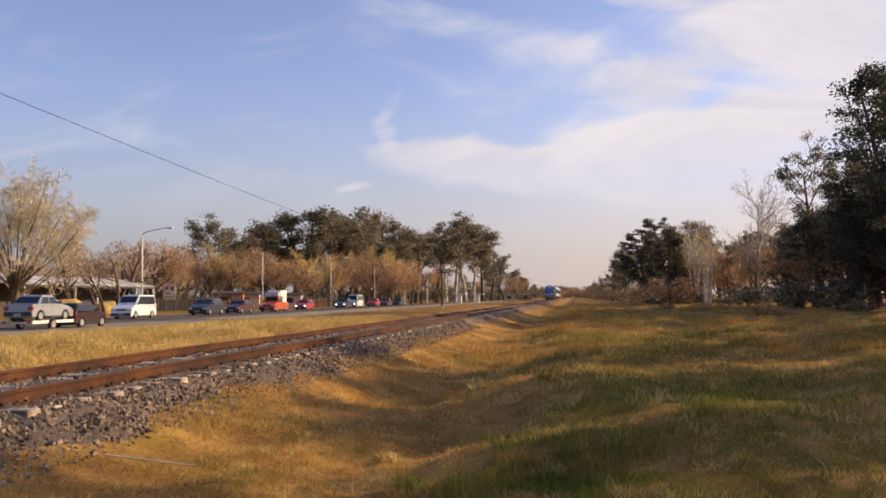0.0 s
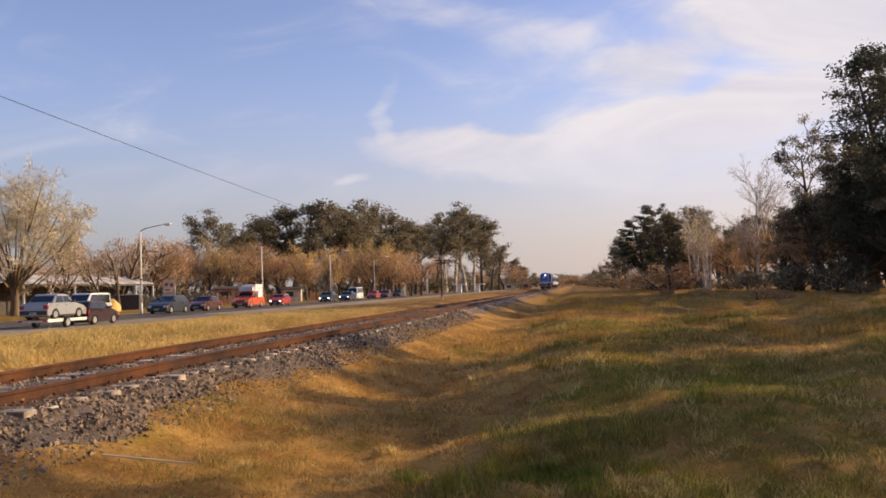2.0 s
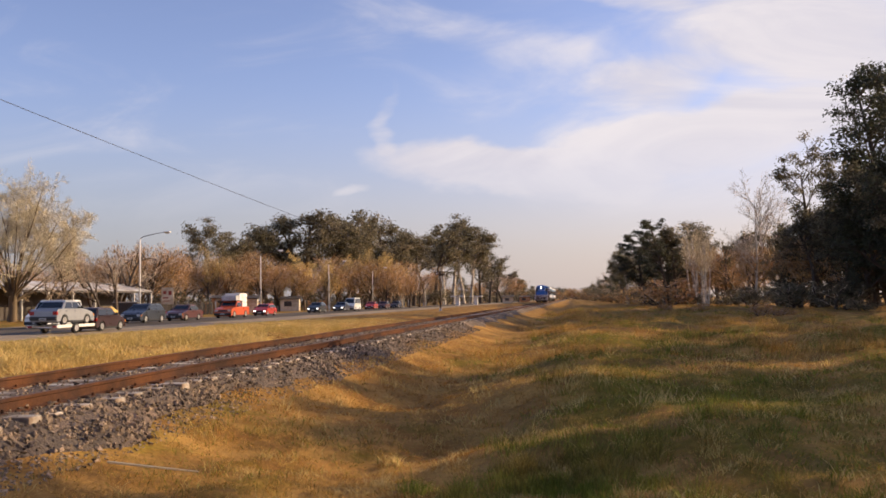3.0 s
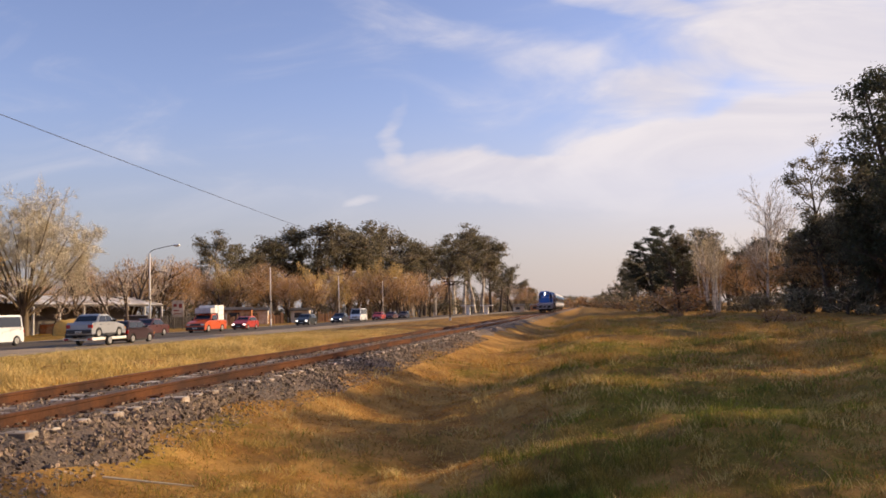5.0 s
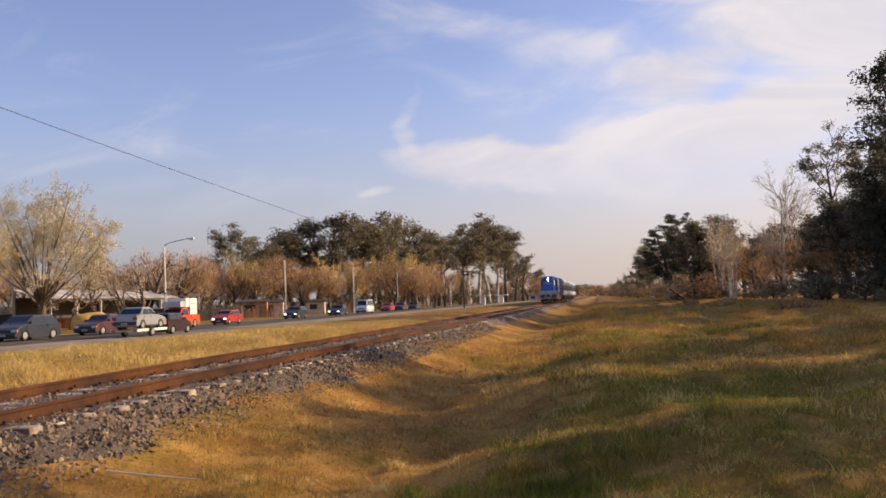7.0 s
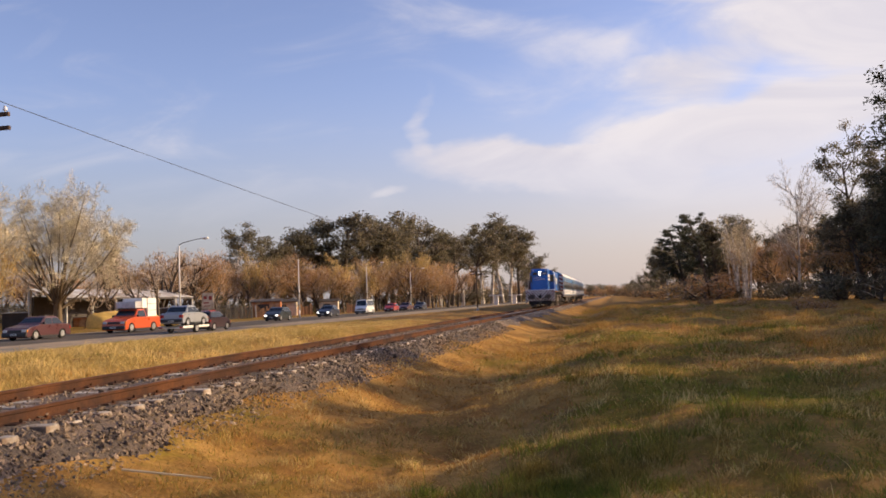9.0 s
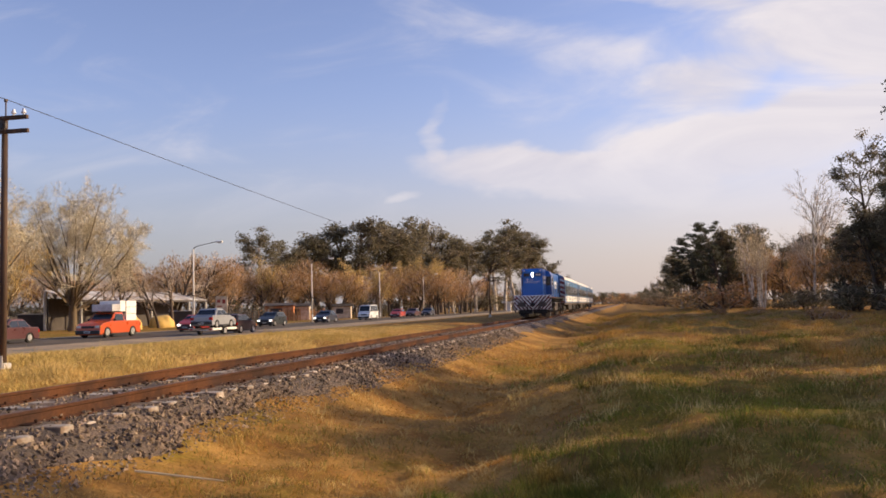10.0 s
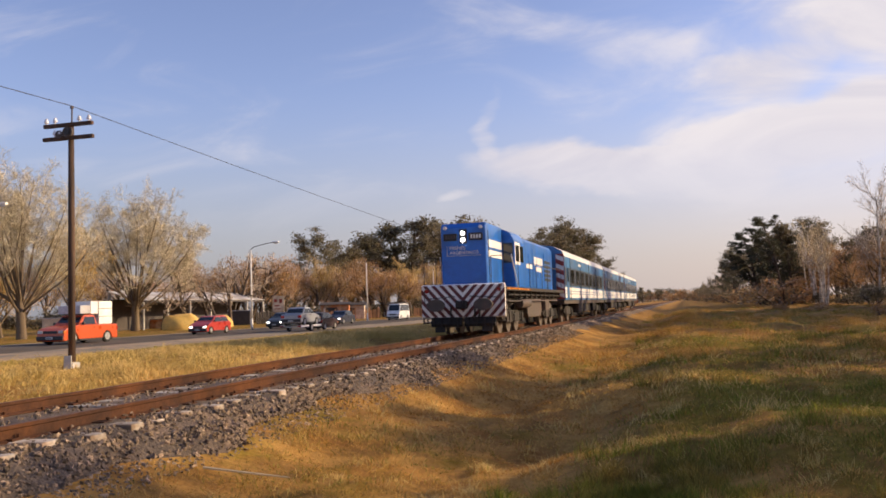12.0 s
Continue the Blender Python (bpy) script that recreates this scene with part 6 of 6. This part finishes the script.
# added row just out of view, placed to shade the field's right side
for i, y in enumerate((37, 42, 46, 51, 55, 60, 64, 68)):
    tree("gum", 26.0 + R.uniform(-0.8, 1.5), y, R.uniform(9.0, 11.0), 1 + i % 2, R.uniform(0, 360), 1.35)
# unseen row added beside and behind the camera, broken, to shade the field
for i, y in enumerate((-13, -7.5, -0.5, 6.0, 12.0, 17.0, 21.4, 24.4, 27.5, 32.0)):
    tree("gum", 17.5 + R.uniform(-1, 1), y, R.uniform(7.6, 9.0) + (0.8 if y > 10 else 0.0), 1 + i % 2, R.uniform(0, 360), 1.15)
    tree("thicket", 17.0 + R.uniform(-1, 1), y + 1.5, R.uniform(2.6, 3.6), 1 + i % 2, R.uniform(0, 360), 1.5)


# woodland that closes the view far along the line
for i in range(56):
    az, d = -8.0 + i * 0.4 + R.uniform(-0.12, 0.12), R.uniform(760, 900)
    tree("shrub" if i % 3 == 1 else "thicket", -math.tan(radians(az)) * d, d, R.uniform(8.5, 12.5) / (OUT if az > 2.2 else 1.0), 1 + i % 2, R.uniform(0, 360), R.uniform(1.2, 1.7))


# ---- telegraph poles, cable, street lamps ----
def telegraph_pole(x, y, z0, top, label, lean=0.0):
    p = thing("telegraph_pole", label, "telegraph pole", pose(x, y, z0, 0, lean, 0), group="telegraph poles")
    h = top - z0
    bm = rod((0, 0, -0.3), (0, 0, h - 0.18), 0.085, 12, r2=0.065)
    part("post", bm, M["pole_wood"], p, "dark weathered post", smooth=True)
    part("footing", join(box(-0.13, 0.13, -0.13, 0.13, -0.3, 0.14, 0.03), box(-0.10, 0.10, -0.15, -0.12, 0.0, 0.3, 0.01)), M["concrete"], p, "pale concrete footing")
    for z, w in ((h - 0.24, 0.66), (h - 0.55, 0.68)):
        part("crossarm", box(-w, w, -0.14, -0.06, z - 0.045, z + 0.045, 0.01), M["pole_wood"], p)
    ins = bmesh.new()
    rod((0, 0, 0), (0, 0, 0.06), 0.02, 8, bm=ins)
    rod((0, 0, 0.05), (0, 0, 0.10), 0.055, 12, r2=0.045, bm=ins)
    rod((0, 0, 0.10), (0, 0, 0.15), 0.04, 12, r2=0.025, bm=ins)
    me = bpy.data.meshes.new("insulator")
    ins.to_mesh(me)
    ins.free()
    me.materials.append(M["insulator"])
    for dx in (-0.6, -0.36, 0.3, 0.56):
        child("insulator", me, p, pose(dx, -0.10, h - 0.2))
    for dx in (-0.35, -0.2):
        child("insulator", me, p, pose(dx, -0.12, h - 0.5))
    bm = rod((0.02, -0.10, h - 0.42), (0.02, -0.17, h - 0.42), 0.13, 16)
    rod((0.02, -0.16, h - 0.42), (0.02, -0.19, h - 0.42), 0.075, 14, bm=bm, mat=1)
    part("cable_ring", bm, [M["grey"], M["trim"]], p, "round grey fitting on the crossarm")
    part("cable_ring", rod((-0.22, -0.10, h - 0.46), (-0.22, -0.16, h - 0.46), 0.09, 14), M["grey"], p)
    bm = rod((0.06, -0.05, h - 0.25), (0.06, -0.05, h + 0.17), 0.016, 8)
    rod((0.06, -0.05, h + 0.15), (0.06, -0.05, h + 0.21), 0.045, 10, r2=0.03, bm=bm)
    part("top_pin", bm, M["grey"], p)
    return p


telegraph_pole(-13.6, 17.05, 0.45, 6.32, "tall dark wooden telegraph pole with two crossarms", 0.0)
telegraph_pole(-14.05, 90.3, 0.44, 4.75, "dark wooden telegraph pole far along the line", 0.0)


def cable(points, sag, r, label):
    pts = []
    for p, q in zip(points, points[1:]):
        for i in range(24):
            t = i / 24
            pts.append(Vector(p).lerp(Vector(q), t) - Vector((0, 0, sag * 4 * t * (1 - t))))
    pts.append(Vector(points[-1]))
    V, F, I = [], [], []
    tube(pts, [r] * len(pts), 5, V, F, I, 0)
    tagged(new("cable", mesh_from("cable", V, F, M["cable"], smooth=True)), label, "cable")


cable([(-13.3, -50, 5.6), (-13.54, 17.0, 6.53), (-14.0, 90.2, 4.95), (-14.2, 170, 4.6)], 0.22, 0.009, "thin dark cable slung along the poles")


def street_lamp(x, y):
    lamp_ob = thing("street_lamp", "pale street lamp with a curved arm over the road", "street lamp", pose(x, y, 0.06), group="street lamps")
    h = 7.25
    bm = rod((0, 0, -0.2), (0, 0, 1.0), 0.105, 12)
    rod((0, 0, 1.0), (0, 0, h), 0.085, 12, r2=0.055, bm=bm)
    part("post", bm, M["lamp_paint"], lamp_ob, smooth=True)
    part("door_band", rod((0, 0, 3.0), (0, 0, 3.12), 0.085, 12), M["grey"], lamp_ob)
    V, F, I = [], [], []
    pts = [Vector((0, 0, h)), Vector((0.06, 0, h + 0.10)), Vector((0.36, 0, h + 0.26)), Vector((1.2, 0, h + 0.43)), Vector((2.28, 0, h + 0.60))]
    tube(pts, [0.045, 0.042, 0.035, 0.03, 0.028], 8, V, F, I, 0)
    child("arm", mesh_from("arm", V, F, M["grey"], smooth=True), lamp_ob, label="grey tubular arm")
    bm = prism([(-0.11, 0.0), (-0.14, 0.07), (-0.06, 0.14), (0.06, 0.14), (0.14, 0.07), (0.11, 0.0)], 0, 0.62, 0.03)
    hd = part("lamp_head", bm, M["lamp_paint"], lamp_ob, "pale lamp head", at=pose(2.22, 0, h + 0.53))
    bowl = bmesh.new()
    bmesh.ops.create_uvsphere(bowl, u_segments=14, v_segments=8, radius=1, matrix=Matrix.LocRotScale((0.33, 0, 0.0), None, (0.26, 0.10, 0.09)))
    part("bowl", bowl, M["lamp_glass"], hd, "clear lamp bowl", smooth=True)
    return lamp_ob


first_lamp = street_lamp(-38.0, 38.9)
for y in (71.8, 101.8, 131.8, 161.8, 191.8, 221.8, 251.8):
    copy_thing(first_lamp, pose(-38.0, y, 0.06))


# ---- shed, signs and roadside clutter ----
def open_shed():
    sh = thing("open_shed", "long open shed with a weathered tin roof on pale posts", "shed")
    x0, x1, y0, y1 = -47.6, -51.2, 69.0, 93.0
    n = 16
    for k in range(n):
        ya, yb = y0 + (y1 - y0) * k / n, y0 + (y1 - y0) * (k + 1) / n - 0.03
        d = 0.03 * (k % 2)
        bm = bmesh.new()
        bm.faces.new([bm.verts.new(v) for v in ((x0, ya, 3.05 + d), (x0, yb, 3.05 + d), (x1, yb, 3.95 + d), (x1, ya, 3.95 + d))])
        e = bmesh.ops.extrude_face_region(bm, geom=bm.faces[:])
        bmesh.ops.translate(bm, vec=(0, 0, -0.06), verts=[v for v in e["geom"] if isinstance(v, bmesh.types.BMVert)])
        bmesh.ops.recalc_face_normals(bm, faces=bm.faces[:])
        part("roof_sheet", bm, M["tin"], sh, "weathered grey tin sheet")
    part("fascia", box(x0 - 0.02, x0 + 0.06, y0, y1, 2.82, 3.02), M["dark_wood"], sh)
    for k in range(7):
        y = y0 + 0.3 + k * (y1 - y0 - 0.6) / 6
        part("post", box(x0 - 0.09, x0 + 0.09, y - 0.09, y + 0.09, 0.2, 2.84, 0.02), M["concrete"], sh, "pale concrete post")
        part("post", box(x1 - 0.12, x1 + 0.12, y - 0.12, y + 0.12, 0.2, 3.8, 0.02), M["concrete"], sh)
    part("back_wall", box(x1 + 0.15, x1 + 0.3, y0 + 0.3, y1 - 0.3, 0.2, 3.2), M["dark_wood"], sh, "dark boarded back wall")
    resize(sh, OUT)
    sh.matrix_basis = pose(0, 0, -0.32)
    return sh


open_shed()


def covered_heap(x, y, w, d, h, label):
    r = np.random.default_rng(int(w * 100))
    bm = bmesh.new()
    bmesh.ops.create_uvsphere(bm, u_segments=22, v_segments=12, radius=1)
    for v in bm.verts:
        p = v.co
        q = Vector((math.copysign(abs(p.x) ** 0.6, p.x), math.copysign(abs(p.y) ** 0.7, p.y), math.copysign(abs(p.z) ** 0.7, p.z)))
        f = 1 + 0.05 * math.sin(p.x * 6 + p.y * 5) + 0.04 * math.sin(p.y * 11)
        v.co = Vector((q.x * w / 2 * f, q.y * d / 2 * f, max(-0.1, q.z) * h * f))
    heap = part("tarpaulin_mound", bm, M["tarp"], None, smooth=True, at=pose(x, y, 0.04, 0, 0, 20))
    return tagged(heap, label, "covered heap")


covered_heap(-49.9, 79.2, 3.8, 3.8, 1.6, "heap under a yellow tarpaulin on the roadside grass")
covered_heap(-51.6, 90.0, 2.6, 3.6, 1.3, "low yellow-brown covered heap beside the shed")


def sign_board(x, y):
    s = thing("sign_board", "cream roadside notice board with dark faded marks", "sign", pose(x, y, 0.04, 0, 0, 12))
    part("panel", box(-0.62, 0.62, -0.04, 0.04, 1.25, 2.95, 0.01), M["plaster"], s, "cream panel")
    for x0, x1, z0, z1 in ((-0.45, -0.12, 2.3, 2.6), (0.1, 0.42, 2.2, 2.62), (-0.45, 0.1, 1.85, 1.98), (-0.4, 0.3, 1.55, 1.63)):
        part("mark", box(x0, x1, -0.055, -0.04, z0, z1), M["red"], s, "faded dark red mark")
    for dx in (-0.45, 0.45):
        part("leg", rod((dx, 0, -0.2), (dx, 0, 1.3), 0.05, 8), M["grey"], s)
    return resize(s, OUT)


sign_board(*by_bearing(26.2, 84))


def stall(x, y, w, h, mat, label, turn=0.0):
    s = thing("roadside_stall", label, "stall", pose(x, y, 0.04, 0, 0, turn))
    part("wall", box(-w / 2, w / 2, -0.1, 0.1, 0, h, 0.01), M[mat], s)
    part("wall", box(-w / 2, -w / 2 + 0.2, 0.1, 2.4, 0, h, 0.01), M[mat], s)
    part("wall", box(w / 2 - 0.2, w / 2, 0.1, 2.4, 0, h, 0.01), M[mat], s)
    part("roof", prism([(-0.35, h), (2.7, h + 0.35), (2.7, h + 0.43), (-0.35, h + 0.08)], -w / 2 - 0.2, w / 2 + 0.2), M["dark_wood"], s)
    part("opening", box(-w * 0.3, w * 0.1, -0.13, -0.09, 0.7, h - 0.3, 0.005), M["dark_wood"], s, "dark shuttered opening")
    return resize(s, OUT)


stall(*by_bearing(22.6, 104), 3.6, 1.9, "brick", "orange brick roadside stall", 18)
stall(*by_bearing(21.4, 108), 3.0, 1.8, "plaster", "cream plastered roadside stall", 18)
stall(*by_bearing(18.6, 118), 2.6, 1.7, "plaster", "low cream roadside stall", 14)
stall(*by_bearing(4.3, 262), 3.2, 1.9, "plaster", "small cream building beside the far trees", 6)
stall(*by_bearing(3.2, 300), 3.4, 1.9, "brick", "small orange building beside the far trees", 6)


def plank_fence():
    """A row of uneven sawn planks set upright behind the parked cars."""
    f = thing("plank_fence", "row of orange-brown sawn planks stood on end", "fence")
    bm = box(-0.11, 0.11, -0.02, 0.02, 0.0, 1.7, 0.006)
    me = bpy.data.meshes.new("plank")
    bm.to_mesh(me)
    bm.free()
    me.materials.append(M["plank"])
    r = random.Random(8)
    for a0, a1, d, n in ((24.4, 21.2, 101, 34), (20.6, 19.6, 110, 11), (17.4, 16.2, 118, 14)):
        for i in range(n):
            x, y = by_bearing(a0 + (a1 - a0) * (i + r.uniform(-0.25, 0.25)) / n, d + 4 * i / n)
            child("plank", me, f, pose(x, y, 0.0, r.uniform(-3, 3), r.uniform(-3, 3), 20 + r.uniform(-8, 8)) @ Matrix.Diagonal((1, 1, r.uniform(0.7, 1.1), 1)))


plank_fence()


def bus_shelter(x, y):
    s = thing("bus_shelter", "small white roadside shelter", "shelter", pose(x, y, 0.04), group="white shelters")
    part("roof", box(-1.5, 1.5, -1.0, 1.0, 1.9, 2.1, 0.04), M["white"], s)
    part("post", box(-0.55, 0.35, -0.4, 0.4, 0, 1.9, 0.03), M["white"], s)
    return resize(s, OUT)


sh1 = bus_shelter(*by_bearing(7.6, 185))
copy_thing(sh1, pose(*by_bearing(6.4, 205), 0.04))


def board_fence():
    f = thing("board_fence", "dark low board fence behind the verge", "fence")
    me = bpy.data.meshes.new("board")
    bm = box(-0.02, 0.02, -0.09, 0.09, 0.2, 1.65, 0.005)
    bm.to_mesh(me)
    bm.free()
    me.materials.append(M["dark_wood"])
    for i in range(60):
        a = 27.6 - 4.2 * i / 60
        x, y = by_bearing(a, 88 + 8 * i / 60)
        child("board", me, f, pose(x, y, -0.2, 0, R.uniform(-2, 2), R.uniform(-8, 8)) @ Matrix.Diagonal((1, 1.45, R.uniform(1.0, 1.25), 1)))


board_fence()


def pale_fence():
    f = thing("post_fence", "broken row of pale fence posts under the trees", "fence")
    me = bpy.data.meshes.new("post")
    bm = box(-0.09, 0.09, -0.09, 0.09, 0.0, 1.4, 0.02)
    bm.to_mesh(me)
    bm.free()
    me.materials.append(M["concrete"])
    for i in range(26):
        x, y = by_bearing(24 - 14.5 * i / 26 + R.uniform(-0.25, 0.25), 100 + 60 * i / 26)
        child("post", me, f, pose(x, y, 0.0, R.uniform(-4, 4), R.uniform(-4, 4), R.uniform(0, 90)) @ Matrix.Diagonal((1, 1, R.uniform(0.7, 1.5), 1)))


pale_fence()


def parked_clutter():
    """Dark trucks and low sheds half seen behind the willows."""
    for az, d, w, h, mat, label in ((37.0, 70, 2.6, 1.5, "dark_wood", "dark shed box behind the willow"), (39.3, 62, 2.2, 1.3, "plaster", "pale low block wall behind the willow"), (33.6, 76, 1.4, 0.9, "brick", "stack of pale bricks on the verge"), (28.6, 84, 2.4, 1.5, "dark_wood", "dark covered cart beside the shed")):
        x, y = by_bearing(az, d)
        t = thing("yard_box", label, "box", pose(x, y, 0.03, 0, 0, 15))
        part("body", box(-w / 2, w / 2, -0.7, 0.7, 0, h, 0.05), M[mat], t)
        part("lid", box(-w / 2 - 0.06, w / 2 + 0.06, -0.76, 0.76, h, h + 0.08, 0.02), M["tin"], t)
        resize(t, OUT)


parked_clutter()


# a dry stick in the foreground grass
V, F, I = [], [], []
tube([Vector((px, py, float(land(px, py)) + lift)) for px, py, lift in ((-4.75, 7.9, 0.05), (-4.35, 8.0, 0.07), (-3.9, 8.1, 0.06))], [0.014, 0.012, 0.007], 6, V, F, I, 0)
tagged(new("dry_stick", mesh_from("dry_stick", V, F, M["twig_gold"])), "pale dry stick lying in the grass", "stick")


# ---- what moves ----
LANE_X, NEAR_X = -34.7, -27.5
WAYS = dict(                     # way along the road: coefficients of t squared, t, 1
    van=(-0.054, -2.725, 53.6), hatch=(-0.061, -3.14, 65.1), maroon=(-0.013, -3.436, 71.7), pickup=(-0.035, -3.226, 80.5), redcar=(0.051, -4.027, 90.1),
    dark2=(-0.033, -3.466, 106.0), dark3=(-0.183, -1.144, 110.9), minibus=(-0.237, 0.811, 111.0), far_red=(-0.214, 0.825, 121.6),
    far_maroon=(-0.214, 0.825, 129.6), far_dark=(-0.214, 0.825, 139.0))


def way(key, t):
    if key == "train":
        return train_front(t)
    if key == "tow":
        return OUT * (35.8 + 0.40 * t + 0.0735 * t * t)      # the middle of the towing pair
    if key == "none":
        return 0.0
    a, b, c = WAYS[key]
    if key in ("minibus", "far_red", "far_maroon", "far_dark") and t < 1.8:
        t = 1.8          # waits before it moves off
    return OUT * (a * t * t + b * t + c)


def motions():
    times = [i * 0.5 for i in range(25)]
    walk(LOCO, [(t, pose(TRACK_X, train_front(t), RAIL_TOP)) for t in times])
    for k, c in enumerate(COACHES):
        walk(c, [(t, pose(TRACK_X, train_front(t) + 15.1 + 22.7 * k, RAIL_TOP)) for t in times])
    for key, car in VEHICLES.items():
        walk(car, [(t, pose(LANE_X, way(key, t), ROAD_Z)) for t in times])
    for ob, back, lift in ((TOW, 1.87, 0.0), (TRAILER, -1.78, 0.0), (CARRIED, -1.78, 0.44)):
        walk(ob, [(t, pose(NEAR_X, way("tow", t) + back, ROAD_Z + lift, 0, 0, 180)) for t in times])
    for ob, place, r, key in ROLLING:
        if key == "none":
            continue
        step = 30 if key == "train" else 10
        sign = 1 if key != "tow" else -1
        start = way(key, 0)
        walk(ob, [(i / step, pose(*place, math.degrees((start - way(key, i / step)) * -sign / r) * -1)) for i in range(12 * step + 1)])


motions()
